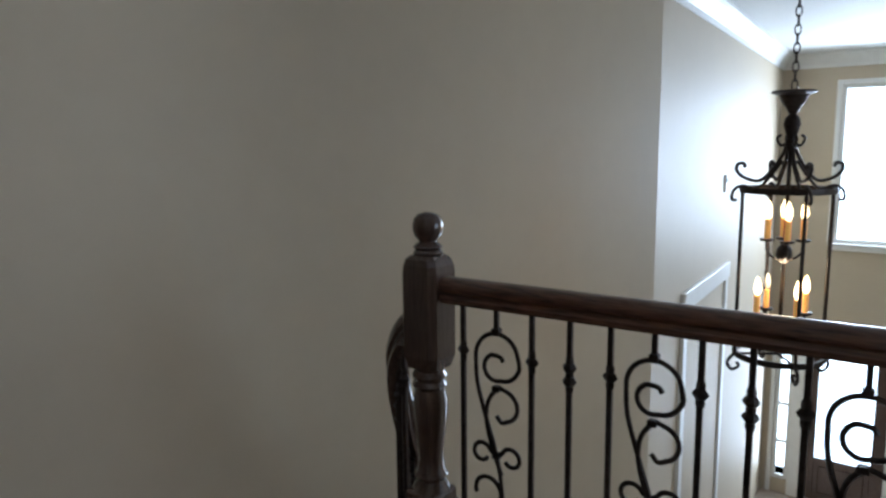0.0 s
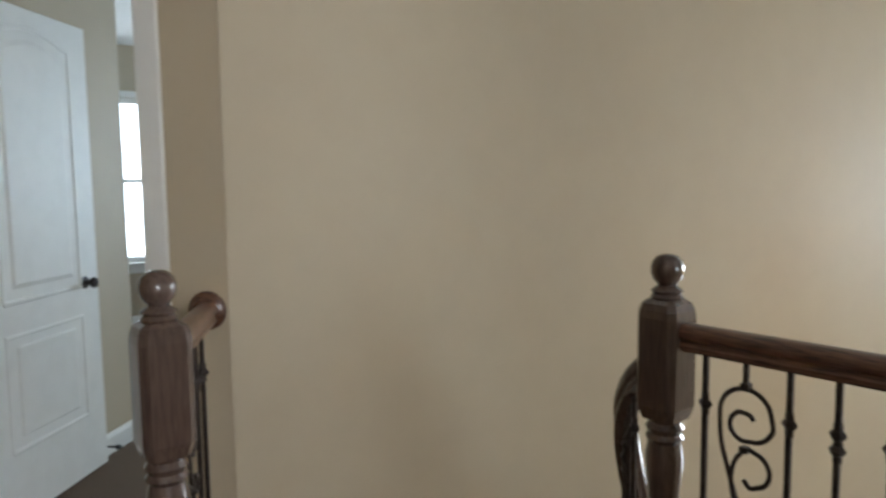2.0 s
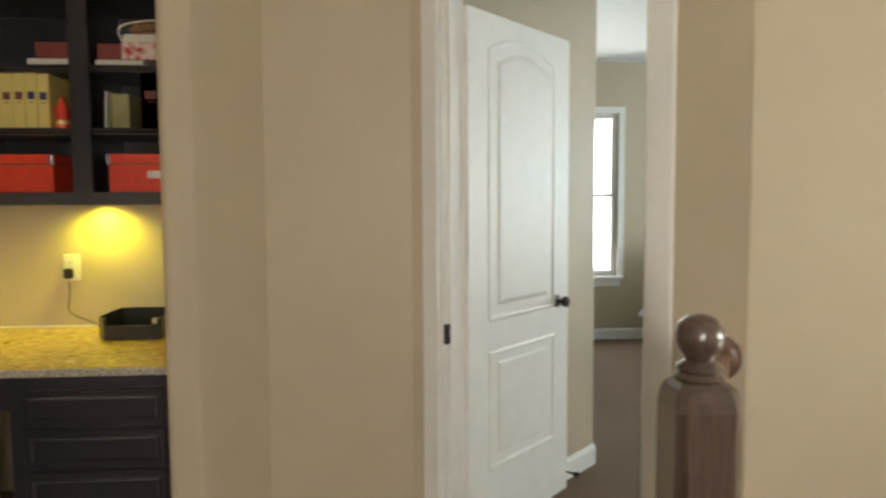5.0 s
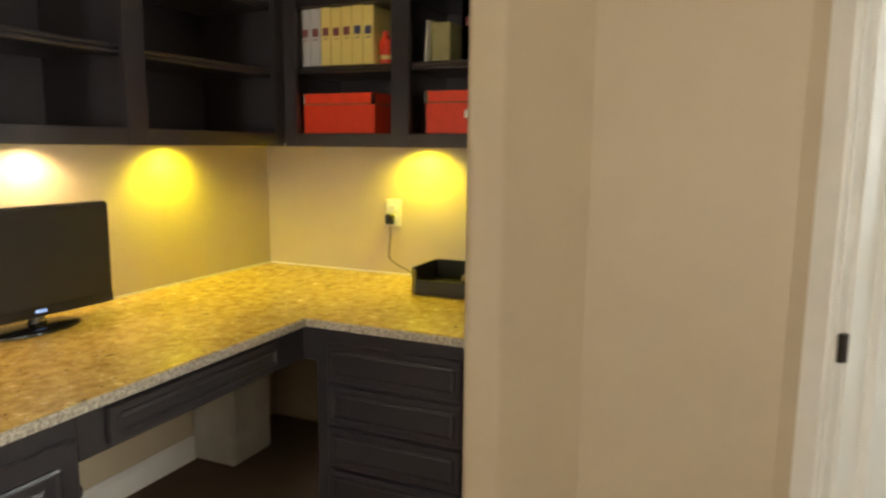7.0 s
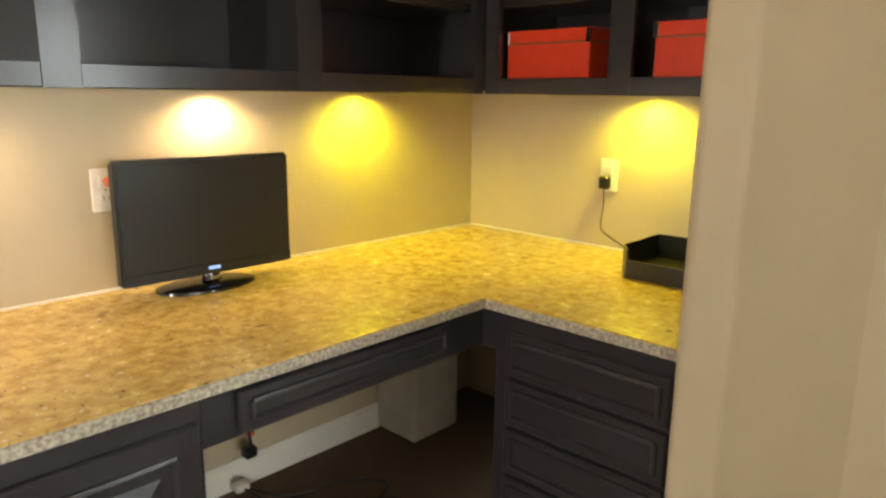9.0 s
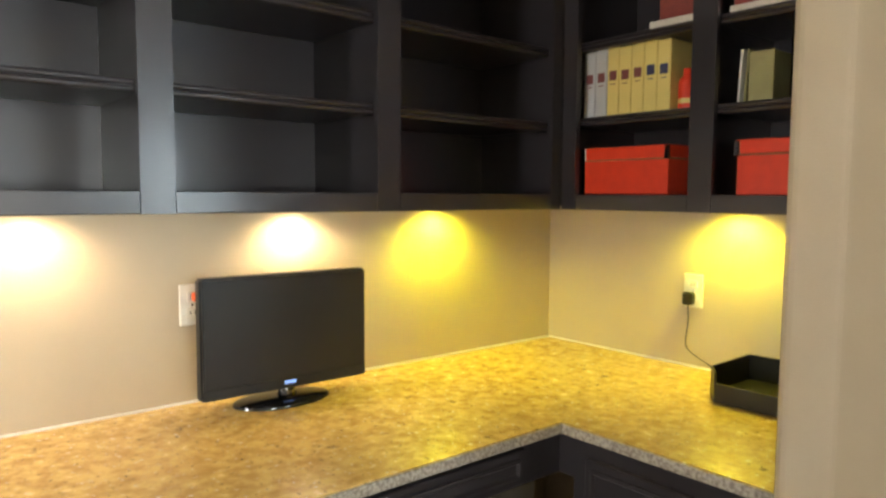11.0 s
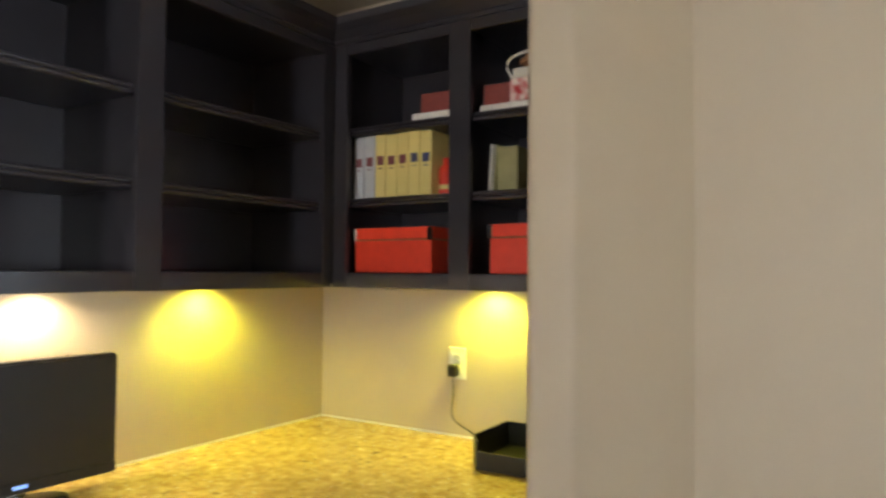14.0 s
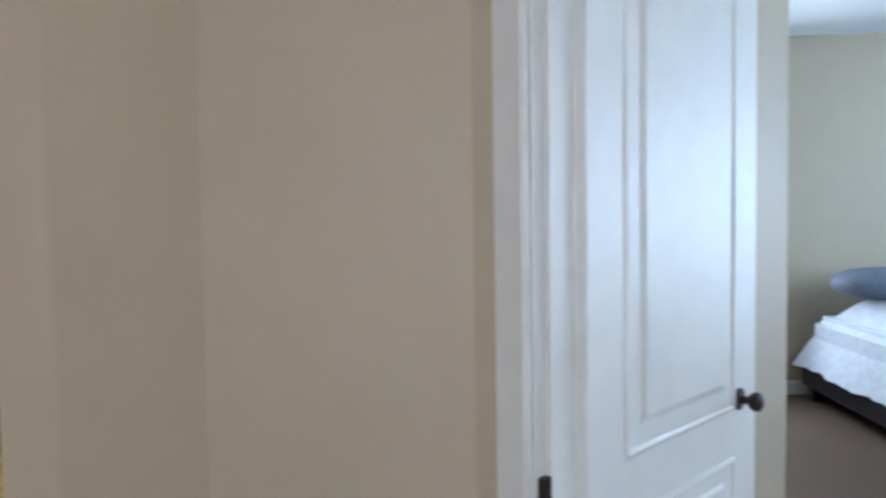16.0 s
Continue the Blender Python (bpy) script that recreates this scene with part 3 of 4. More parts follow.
def knuckle(z, r=0.019):
    return [(0.0, z - 0.030), (0.009, z - 0.030), (0.011, z - 0.020), (0.010, z - 0.012), (r * 0.75, z - 0.008), (r, z), (r * 0.75, z + 0.008), (0.010, z + 0.012), (0.011, z + 0.020), (0.009, z + 0.030), (0, z + 0.030)]


def plain_baluster(label, m, zs, top):
    t = thing("baluster", label, "baluster", m, "iron balusters of the railing")
    part("bar", box(-0.0065, 0.0065, -0.0065, 0.0065, 0.02, top, 0.0015), IRON, t)
    for z in zs:
        part("knuckle", lathe(knuckle(z), 4 if len(zs) == 1 else 6), IRON, t)
    part("shoe", box(-0.014, 0.014, -0.014, 0.014, 0.0, 0.022, 0.003), IRON, t)
    return t


def spiral(cx, cz, r0, r1, a0, a1, n=22):
    """Spiral in the x-z plane from radius r0 at angle a0 to r1 at a1, degrees."""
    return [(cx + (r0 + (r1 - r0) * i / n) * math.cos(radians(a0 + (a1 - a0) * i / n)), 0, cz + (r0 + (r1 - r0) * i / n) * math.sin(radians(a0 + (a1 - a0) * i / n))) for i in range(n + 1)]


def scroll_baluster(m, top):
    t = thing("scroll_baluster", "dark iron scrollwork baluster under the handrail", "baluster", m, "iron balusters of the railing")
    part("hanger", box(-0.006, 0.006, -0.006, 0.006, 0.792, top, 0.001), IRON, t)
    part("collar", box(-0.011, 0.011, -0.011, 0.011, 0.785, 0.805, 0.002), IRON, t)
    r = 0.0062
    # tall hook: from the foot up the left, over the top and round into the upper curl
    hook = [(0.030, 0, 0.16), (0.022, 0, 0.30), (0.004, 0, 0.44), (-0.034, 0, 0.56), (-0.060, 0, 0.65), (-0.064, 0, 0.72)] + spiral(0.0, 0.725, 0.064, 0.064, 172, 20, 8) + spiral(0.006, 0.708, 0.062, 0.046, 0, -80, 5)
    hook += spiral(-0.002, 0.700, 0.040, 0.032, -90, -250, 8) + [(0.012, 0, 0.727), (0.020, 0, 0.715)]
    part("scroll", sweep(smooth_path(hook, 3), circle(r, 6), None, (0, 1, 0)), IRON, t)
    s2 = [(0.016, 0, 0.40), (-0.012, 0, 0.47), (-0.030, 0, 0.54), (-0.026, 0, 0.60), (0.004, 0, 0.640)] + spiral(0.020, 0.592, 0.046, 0.040, 80, -70, 8) + [(0.016, 0, 0.548), (0.0, 0, 0.565)]
    part("scroll", sweep(smooth_path(s2, 3), circle(r, 6), None, (0, 1, 0)), IRON, t)
    for cx, a0, a1 in ((-0.045, 20, 330), (0.045, 160, -150)):
        part("curl", sweep(smooth_path([(0.002, 0, 0.452)] + spiral(cx, 0.452, 0.030, 0.020, a0, a1, 12), 2), circle(r, 6), None, (0, 1, 0)), IRON, t)
    part("curl", sweep(smooth_path([(0.02, 0, 0.24)] + spiral(-0.03, 0.345, 0.046, 0.034, -40, 200, 12), 2), circle(r, 6), None, (0, 1, 0)), IRON, t)
    part("curl", sweep(smooth_path([(0.03, 0, 0.18)] + spiral(0.045, 0.28, 0.040, 0.028, -110, 150, 12), 2), circle(r, 6), None, (0, 1, 0)), IRON, t)
    part("band", box(-0.010, 0.012, -0.010, 0.010, 0.632, 0.648, 0.002), IRON, t)
    part("band", box(-0.010, 0.012, -0.010, 0.010, 0.444, 0.460, 0.002), IRON, t)
    part("foot", box(0.023, 0.037, -0.007, 0.007, 0.0, 0.17, 0.001), IRON, t)
    return t


RT = 0.895
RX1 = 4.345
t = thing("handrail", "polished walnut-brown wooden handrail of the landing", "handrail")
part("rail", sweep([(NA.x + 0.03, NA.y, RT), (RX1, NA.y + 0.048, RT)], RAIL), WALNUT, t, "", True)
part("fillet", sweep([(NA.x + 0.05, NA.y, RT - 0.0325), (RX1, NA.y + 0.048, RT - 0.0325)], [(-0.022, -0.006), (0.022, -0.006), (0.022, 0), (-0.022, 0)]), WALNUT, t)
ra = math.degrees(math.atan2(0.048, RX1 - NA.x))
proto = {}
for k in range(16):
    x = NA.x + 0.115 + 0.104 * k
    m = pose(x, NA.y + 0.048 * (x - NA.x) / (RX1 - NA.x), 0, 0, 0, ra)
    kind = k % 4
    key = "s" if kind == 1 else "d" if kind == 3 else "k%d" % (kind // 2)
    if key in proto:
        copy_thing(proto[key], m)
    elif key == "s":
        proto[key] = scroll_baluster(m, RT - 0.03)
    else:
        proto[key] = plain_baluster("dark iron baluster with a forged knuckle", m, (0.70, 0.735) if key == "d" else (0.73,), RT - 0.03)
setting("trim_nosing", box(NA.x - 0.03, RX1, 3.68, 3.88, -0.03, 0.012, 0.006), WALNUT, "stained wood nosing at the landing's edge", "trim")

# rail from the second post to the wall, with its round rosette
RO = Vector(on45(2.065, 0.0))
d = (RO - NB).normalized()
e = RO - d * 0.03
t = thing("short_handrail", "short walnut-brown handrail meeting a wall rosette", "handrail")
part("rail", sweep([(NB.x + d.x * 0.05, NB.y + d.y * 0.05, 0.895), (e.x, e.y, 0.895)], RAIL), WALNUT, t, "", True)
ro = lathe([(0, 0), (0.062, 0), (0.062, 0.012), (0.052, 0.020), (0.046, 0.022), (0.040, 0.030), (0, 0.030)], 24)
ro.transform(pose(RO.x, RO.y, 0.895, 90, 0, 45))
part("rosette", ro, WALNUT, t, "round dark rosette on the wall", True)
for k, s in enumerate((0.16, 0.27, 0.38, 0.48)):
    p = NB + d * s
    m = pose(p.x, p.y, 0, 0, 0, math.degrees(math.atan2(d.y, d.x)))
    copy_thing(proto["s" if k == 1 else "k0"], m)

# handrail going down the stairs behind the first post
path = smooth_path([(NA.x - 0.03, NA.y + 0.02, 0.82), (NA.x - 0.11, NA.y + 0.03, 0.75), (NA.x - 0.18, NA.y + 0.07, 0.64), (NA.x - 0.215, NA.y + 0.13, 0.48), (NA.x - 0.225, NA.y + 0.21, 0.28), (NA.x - 0.22, NA.y + 0.36, 0.04), (NA.x - 0.15, NA.y + 0.8, -0.36), (NA.x + 0.02, NA.y + 1.7, -1.0), (NA.x + 0.35, NA.y + 3.2, -2.1)], 6)
t = thing("stair_handrail", "curved dark wooden handrail descending with the stairs", "handrail")
part("rail", sweep(path, RAIL), WALNUT_UP, t, "", True)
for i in range(7, len(path) - 1, 2):
    p = path[i]
    copy_thing(proto["k0"], pose(p.x, p.y, p.z - 0.87))


# ---------------- chandelier ----------------
def chandelier():
    C = Vector((3.742, 2.253)) + Vector((-0.194, 0.979)) * 3.4 + Vector((0.979, 0.194)) * 0.062
    zr, ztop, zbot, rr = 1.075, 1.50, 0.335, 0.190
    t = thing("chandelier", "dark iron lantern chandelier with lit candle bulbs", "chandelier", pose(C.x, C.y, 0))
    part("canopy", lathe([(0.0, ztop), (0.085, ztop - 0.003), (0.092, ztop - 0.012), (0.06, ztop - 0.022), (0.048, ztop - 0.05), (0.026, ztop - 0.082), (0.018, ztop - 0.10), (0, ztop - 0.10)], 20), IRON, t, "", True)
    part("hub", lathe([(0, ztop - 0.10), (0.016, ztop - 0.10), (0.03, ztop - 0.12), (0.036, ztop - 0.145), (0.028, ztop - 0.17), (0.02, ztop - 0.20), (0.024, ztop - 0.24), (0.012, ztop - 0.26), (0, ztop - 0.26)], 16), IRON, t, "", True)
    part("stem", rod([(0, 0, ztop - 0.25), (0, 0, zbot + 0.02)], 0.009), IRON, t)
    n = 0
    z = ztop + 0.02
    link = bmesh.new()
    while z < CEIL - 0.03:
        ring = [(0.012 * math.cos(a * 6.28318 / 12), 0, z + 0.024 * math.sin(a * 6.28318 / 12)) for a in range(13)]
        if n % 2:
            ring = [(0, x, zz) for x, _, zz in ring]
        sweep(ring, circle(0.0032, 5), link, (0, 1, 0) if n % 2 == 0 else (1, 0, 0))
        z += 0.038
        n += 1
    part("chain", link, IRON, t)
    for name, z, r in (("upper_ring", zr, rr), ("lower_ring", zbot, rr * 0.98)):
        part(name, lathe([(r - 0.012, z - 0.012), (r + 0.004, z - 0.014), (r + 0.008, z), (r + 0.004, z + 0.012), (r - 0.012, z + 0.010), (r - 0.012, z - 0.012)], 36), IRON, t, "", True)
    for k in range(4):
        a = 6.28318 * k / 4 + 0.55
        rot = Matrix.Rotation(a, 4, "Z")
        arm = smooth_path([(0.012, 0, ztop - 0.21), (0.03, 0, ztop - 0.27), (0.07, 0, ztop - 0.335), (0.12, 0, ztop - 0.385), (0.18, 0, ztop - 0.375), (0.218, 0, ztop - 0.345), (0.218, 0, ztop - 0.315), (0.193, 0, ztop - 0.310), (0.186, 0, ztop - 0.328)], 5)
        bm = sweep(arm, circle(0.008, 7), None, (0, 1, 0))
        arm = smooth_path([(0.03, 0, ztop - 0.30), (0.08, 0, ztop - 0.37), (0.13, 0, ztop - 0.42), (0.19, 0, ztop - 0.408), (0.228, 0, ztop - 0.425), (0.236, 0, ztop - 0.465), (0.215, 0, ztop - 0.47)], 5)
        sweep(arm, circle(0.007, 7), bm, (0, 1, 0))
        cur = smooth_path([(0.012, 0, ztop - 0.22), (0.04, 0, ztop - 0.235), (0.058, 0, ztop - 0.205), (0.042, 0, ztop - 0.19)], 4)
        sweep(cur, circle(0.006, 6), bm, (0, 1, 0))
        bm.transform(rot)
        part("arm", bm, IRON, t)
        bm = rod([(rr, 0, zbot), (rr, 0, zr)], 0.0085)
        bm.transform(rot)
        part("upright", bm, IRON, t)
        bm = sweep(smooth_path([(rr, 0, zbot), (rr + 0.03, 0, zbot - 0.04), (rr + 0.01, 0, zbot - 0.075), (rr - 0.02, 0, zbot - 0.06), (rr - 0.012, 0, zbot - 0.04)], 4), circle(0.008, 6), None, (0, 1, 0))
        bm.transform(rot)
        part("foot_scroll", bm, IRON, t)
        bm = rod([(0, 0, zbot), (rr, 0, zbot)], 0.006)
        bm.transform(rot)
        part("spoke", bm, IRON, t)
    for tier, z0, rad, cnt, ph in (("upper", 0.845, 0.072, 4, 0.3), ("lower", 0.51, 0.115, 4, 0.75)):
        part("cluster_hub", lathe([(0, z0 - 0.10), (0.02, z0 - 0.09), (0.035, z0 - 0.06), (0.03, z0 - 0.03), (0.015, z0 - 0.01), (0, z0 - 0.01)], 14), IRON, t, "", True)
        for k in range(cnt):
            a = ph + 6.28318 * k / cnt
            x, y = rad * math.cos(a), rad * math.sin(a)
            part("candle_arm", sweep(smooth_path([(0, 0, z0 - 0.06), (x * 0.5, y * 0.5, z0 - 0.075), (x, y, z0 - 0.04), (x, y, z0)], 4), circle(0.006, 6), None, (0.01, 0.02, 1)), IRON, t)
            cup = lathe([(0, 0), (0.028, 0.002), (0.032, 0.012), (0.012, 0.014), (0, 0.014)], 14)
            cup.transform(pose(x, y, z0))
            part("drip_cup", cup, IRON, t, "", True)
            s = lathe([(0, 0.014), (0.0125, 0.014), (0.0125, 0.095), (0.006, 0.10), (0, 0.10)], 12)
            s.transform(pose(x, y, z0))
            sl = part("candle_sleeve", s, WAX_GLOW, t, "amber candle sleeve with an added faint glow", True)
            f = lathe([(0, 0.098), (0.010, 0.105), (0.016, 0.125), (0.013, 0.15), (0.005, 0.175), (0, 0.182)], 12)
            f.transform(pose(x, y, z0))
            lit = not (tier == "lower" and k == 1)
            part("bulb", f, FLAME if lit else CLEAR, sl, "glowing flame-shaped bulb" if lit else "clear unlit bulb", True)
    point_lamp("chandelier_glow", (C.x, C.y, 0.72), 14, (1.0, 0.72, 0.40), 0.06)


chandelier()
t = thing("thermostat", "small white thermostat on the foyer wall", "thermostat", pose(0, 0, 0))
p = Vector(BIG1) + wd * 2.35
m = pose(p.x - 0.015, p.y, 0.82, 0, 0, math.degrees(math.atan2(wd.y, wd.x)))
bm = box(-0.05, 0.05, -0.025, 0.002, 0, 0.16, 0.006)
bm.transform(m)
part("body", bm, PLATE, t)
bm = box(-0.03, 0.03, -0.027, -0.024, 0.09, 0.13, 0.002)
bm.transform(m)
part("screen", bm, GREYCLOTH, t)

# ---------------- desk nook: cabinets ----------------
UZ0, UZ1, UD = 1.295, 2.122, 0.385
XE = 2.98


def shelf_edge(bm, a, b, z):
    """Double-bead front edge of a shelf."""
    sec = [(0, -0.030)]
    for c in (-0.0225, -0.0075):
        sec += [(0.002 + 0.009 * math.cos(radians(w)), c + 0.0073 * math.sin(radians(w))) for w in range(-80, 81, 20)]
    return sweep([a, b], sec + [(0, 0)], bm)


def wall_unit(label, x0, x1, stile0, stile1, axis, shelves=(1.585, 1.83)):
    """Open wall cabinet against a wall: back, sides, top, bottom, shelves, face frame. axis x: on the back wall; y: on the side wall."""
    t = thing("wall_cabinet", label, "cabinet", group="dark open wall cabinets of the nook")

    def b(u0, u1, v0, v1, z0, z1, bev=0.0):
        return box(u0, u1, v0, v1, z0, z1, bev) if axis == "x" else box(v0, v1, u0, u1, z0, z1, bev)

    g = 0.002
    part("back_panel", b(x0 + g, x1 - g, g, 0.012, UZ0, UZ1), ESPRESSO, t)
    part("bottom", b(x0 + g, x1 - g, 0.012, UD - 0.022, UZ0 + 0.012, UZ0 + 0.05), ESPRESSO, t)
    part("top", b(x0 + g, x1 - g, 0.012, UD - 0.022, UZ1 - 0.02, UZ1), ESPRESSO, t)
    part("side", b(x0 + g, x0 + 0.02, 0.012, UD - 0.022, UZ0 + 0.05, UZ1 - 0.02), ESPRESSO, t)
    part("side", b(x1 - 0.02, x1 - g, 0.012, UD - 0.022, UZ0 + 0.05, UZ1 - 0.02), ESPRESSO, t)
    for z in shelves:
        s = b(x0 + 0.02, x1 - 0.02, 0.012, UD - 0.042, z - 0.026, z)
        if axis == "x":
            shelf_edge(s, (x1 - 0.021, UD - 0.043, z), (x0 + 0.021, UD - 0.043, z), z)
        else:
            shelf_edge(s, (UD - 0.043, x0 + 0.021, z), (UD - 0.043, x1 - 0.021, z), z)
        part("shelf", s, ESPRESSO, t, "", True)
    part("stile", b(x0, x0 + stile0, UD - 0.022, UD, UZ0, UZ1), ESPRESSO, t)
    part("stile", b(x1 - stile1, x1, UD - 0.022, UD, UZ0, UZ1), ESPRESSO, t)
    part("bottom_rail", b(x0 + stile0, x1 - stile1, UD - 0.022, UD - 0.001, UZ0, UZ0 + 0.05, 0.002), ESPRESSO, t)
    part("top_rail", b(x0 + stile0, x1 - stile1, UD - 0.022, UD - 0.001, UZ1 - 0.035, UZ1, 0.002), ESPRESSO, t)
    return t


wall_unit("empty dark espresso wall cabinet in the corner", 0.388, 1.09, 0.045, 0.037, "x")
wall_unit("empty dark espresso wall cabinet above the monitor", 1.09, 1.70, 0.037, 0.037, "x")
wall_unit("empty dark espresso wall cabinet over the desk", 1.70, 2.34, 0.037, 0.037, "x")
wall_unit("empty dark espresso wall cabinet at the end of the row", 2.34, XE, 0.037, 0.037, "x")
wall_unit("dark espresso wall cabinet holding binders and a red box", 0.388, 0.888, 0.055, 0.036, "y", (1.598, 1.843))
wall_unit("dark espresso wall cabinet holding books and a red box", 0.888, 1.330, 0.036, 0.04, "y", (1.598, 1.843))
# corner filler and crown
t = thing("corner_cabinet", "blind dark espresso corner joining the wall cabinets", "cabinet")
part("body", box(0.002, UD - 0.002, 0.002, UD - 0.002, UZ0 + 0.012, UZ1), ESPRESSO, t)
CC = [(0, 0), (0.012, 0), (0.016, 0.012), (0.012, 0.018), (0.03, 0.045), (0.05, 0.062), (0.055, 0.085), (0, 0.085)]
t = thing("cabinet_crown", "stepped dark espresso crown along the cabinet tops", "moulding")
part("crown", sweep([(XE, UD - 0.01, UZ1 + 0.001), (UD - 0.01, UD - 0.01, UZ1 + 0.001)], CC), ESPRESSO, t)
part("crown", sweep([(UD - 0.01, UD - 0.01, UZ1 + 0.001), (UD - 0.01, 1.33, UZ1 + 0.001)], CC), ESPRESSO, t)
# puck light bodies
for x, y in ((2.58, 0.10), (1.895, 0.10), (1.185, 0.10), (0.628, 0.10), (0.10, 0.82), (1.0, 0.25)):
    t = thing("puck_light", "small lit puck light under the cabinet", "light", pose(x, y, UZ0 + 0.0115), "puck lights under the cabinets")
    part("housing", lathe([(0, 0), (0.034, 0), (0.034, -0.006), (0.030, -0.008), (0.026, -0.006), (0.026, -0.004), (0, -0.004)], 20), BLACK, t)
    part("lens", lathe([(0, -0.0045), (0.025, -0.0045), (0.02, -0.007), (0, -0.007)], 20), LENS, t)

# ---------------- base cabinets and worktop ----------------
CT, FX, FY = 0.75, 0.813, 0.768
BF = 0.03
t = thing("worktop", "speckled golden granite L-shaped desk worktop", "worktop")
bm = slab([(0.003, 0.003), (XE, 0.003), (XE, FY), (FX, FY), (FX, 1.330), (0.003, 1.330)], CT - 0.030, CT)
bm.normal_update()
part("slab", bm, GRANITE, t)
part("front_edge", box(FX - 0.003, XE, FY, FY + 0.006, CT - 0.029, CT - 0.003, 0.002), GRANITE_UNLIT, t, "rough speckled granite edge, coloured grey as the unlit side")
part("front_edge", box(FX, FX + 0.006, FY + 0.006, 1.33, CT - 0.029, CT - 0.003, 0.002), GRANITE_UNLIT, t, "rough speckled granite edge, coloured grey as the unlit side")
t = thing("caulk_line", "thin pale caulk line where worktop meets wall", "caulk")
part("bead", box(0.004, XE, 0.0005, 0.006, CT + 0.0005, CT + 0.006), PLATE, t)
part("bead", box(0.0005, 0.006, 0.006, 1.330, CT + 0.0005, CT + 0.006), PLATE, t)


def panel_front(t, name, m, w, h, raised=True):
    """A cabinet door or drawer front with a routed frame; local x along, z up, -y outwards."""
    bm = box(0, w, -0.020, 0, 0, h, 0.003)
    bm.transform(m)
    p = part(name, bm, ESPRESSO, t)
    if raised:
        f = 0.05 if h > 0.2 else 0.026
        pp = [(f, -0.0205, f), (w - f, -0.0205, f), (w - f, -0.0205, h - f), (f, -0.0205, h - f), (f, -0.0205, f)]
        bm = bmesh.new()
        for a, b in zip(pp, pp[1:]):
            sweep([a, b], [(-0.008, -0.001), (0.008, -0.001), (0.006, 0.006), (-0.002, 0.008)], bm, (0, -1, 0))
        if h > 0.2:
            own = bmesh.new()
            vs = [own.verts.new(v) for v in ((f + 0.03, -0.0202, f + 0.03), (w - f - 0.03, -0.0202, f + 0.03), (w - f - 0.03, -0.0202, h - f - 0.03), (f + 0.03, -0.0202, h - f - 0.03))]
            vt = [own.verts.new(v) for v in ((f + 0.06, -0.028, f + 0.06), (w - f - 0.06, -0.028, f + 0.06), (w - f - 0.06, -0.028, h - f - 0.06), (f + 0.06, -0.028, h - f - 0.06))]
            own.faces.new(vt)
            for i in range(4):
                own.faces.new((vs[i], vs[(i + 1) % 4], vt[(i + 1) % 4], vt[i]))
            merge(bm, own)
        bm.transform(m)
        part("moulding", bm, ESPRESSO, p)
    return p


def face_y(x, z):
    return pose(x, FY - BF, z, 0, 0, 180)


t = thing("base_cabinet", "dark espresso desk cabinet with raised-panel doors", "cabinet")
part("body", box(1.63, XE, 0.003, FY - BF, 0.09, CT - 0.031), ESPRESSO, t)
part("toe_kick", box(1.63, XE, 0.003, FY - 0.10, 0.0, 0.09), ESPRESSO, t)
for x in (2.06, 2.50, 2.94):
    panel_front(t, "door", face_y(x, 0.12), 0.415, 0.545)
t = thing("pencil_drawer", "shallow dark espresso drawer above the knee space", "drawer")
part("apron", box(FX - BF, 1.629, FY - BF - 0.02, FY - BF, 0.60, CT - 0.031), ESPRESSO, t)
panel_front(t, "drawer_front", face_y(1.555, 0.612), 0.62, 0.092)
t = thing("drawer_cabinet", "dark espresso desk cabinet with four stacked drawers", "cabinet")
part("body", box(0.003, FX - BF, 0.79, 1.330, 0.09, CT - 0.031), ESPRESSO, t)
part("toe_kick", box(0.003, FX - 0.10, 0.79, 1.330, 0.0, 0.09), ESPRESSO, t)
part("filler", box(FX - BF - 0.02, FX - BF, FY - BF, 0.79, 0.60, CT - 0.031), ESPRESSO, t)
for z, h in ((0.545, 0.125), (0.40, 0.13), (0.255, 0.13), (0.11, 0.13)):
    panel_front(t, "drawer", pose(FX - BF, 0.84, z, 0, 0, 90), 0.47, h)
setting("wall_chase", box(0.30, 0.545, 0.003, 0.22, 0, CT - 0.04, 0.012), PAINTED_WALL_WHITE, "white boxed-in chase under the desk", "wall")

# ---------------- desk things ----------------
t = thing("monitor", "black flat computer monitor standing on the granite desk", "monitor", pose(1.272, 0.128, CT, 0, 0, 179.0))
part("bezel", box(-0.255, 0.255, -0.022, 0.016, 0.035, 0.366, 0.006, None, 2), BLACK, t)
part("screen", box(-0.244, 0.244, -0.0235, -0.0215, 0.072, 0.356), SCREEN, t, "dark glossy switched-off screen")
part("lower_bar", box(-0.252, 0.252, -0.0245, -0.0215, 0.039, 0.066, 0.001), SCREEN, t, "glossy black lower edge")
part("back_shell", box(-0.17, 0.17, 0.016, 0.045, 0.10, 0.32, 0.012), BLACK, t)
bm = lathe([(0.030, 0.012), (0.024, 0.022), (0.021, 0.036), (0.022, 0.09)], 18)
bm.transform(Matrix.Diagonal((1.15, 0.85, 1, 1)) @ pose(0, 0.0, 0))
part("neck", bm, GLOSSBLACK, t, "glossy black neck", True)
ba = lathe([(0, 0), (0.138, 0), (0.144, 0.003), (0.142, 0.009), (0.126, 0.013), (0.03, 0.017), (0, 0.017)], 40)
ba.transform(pose(-0.02, -0.012, 0) @ Matrix.Diagonal((1, 0.60, 1, 1)))
part("foot", ba, GLOSSBLACK, t, "glossy black oval foot", True)
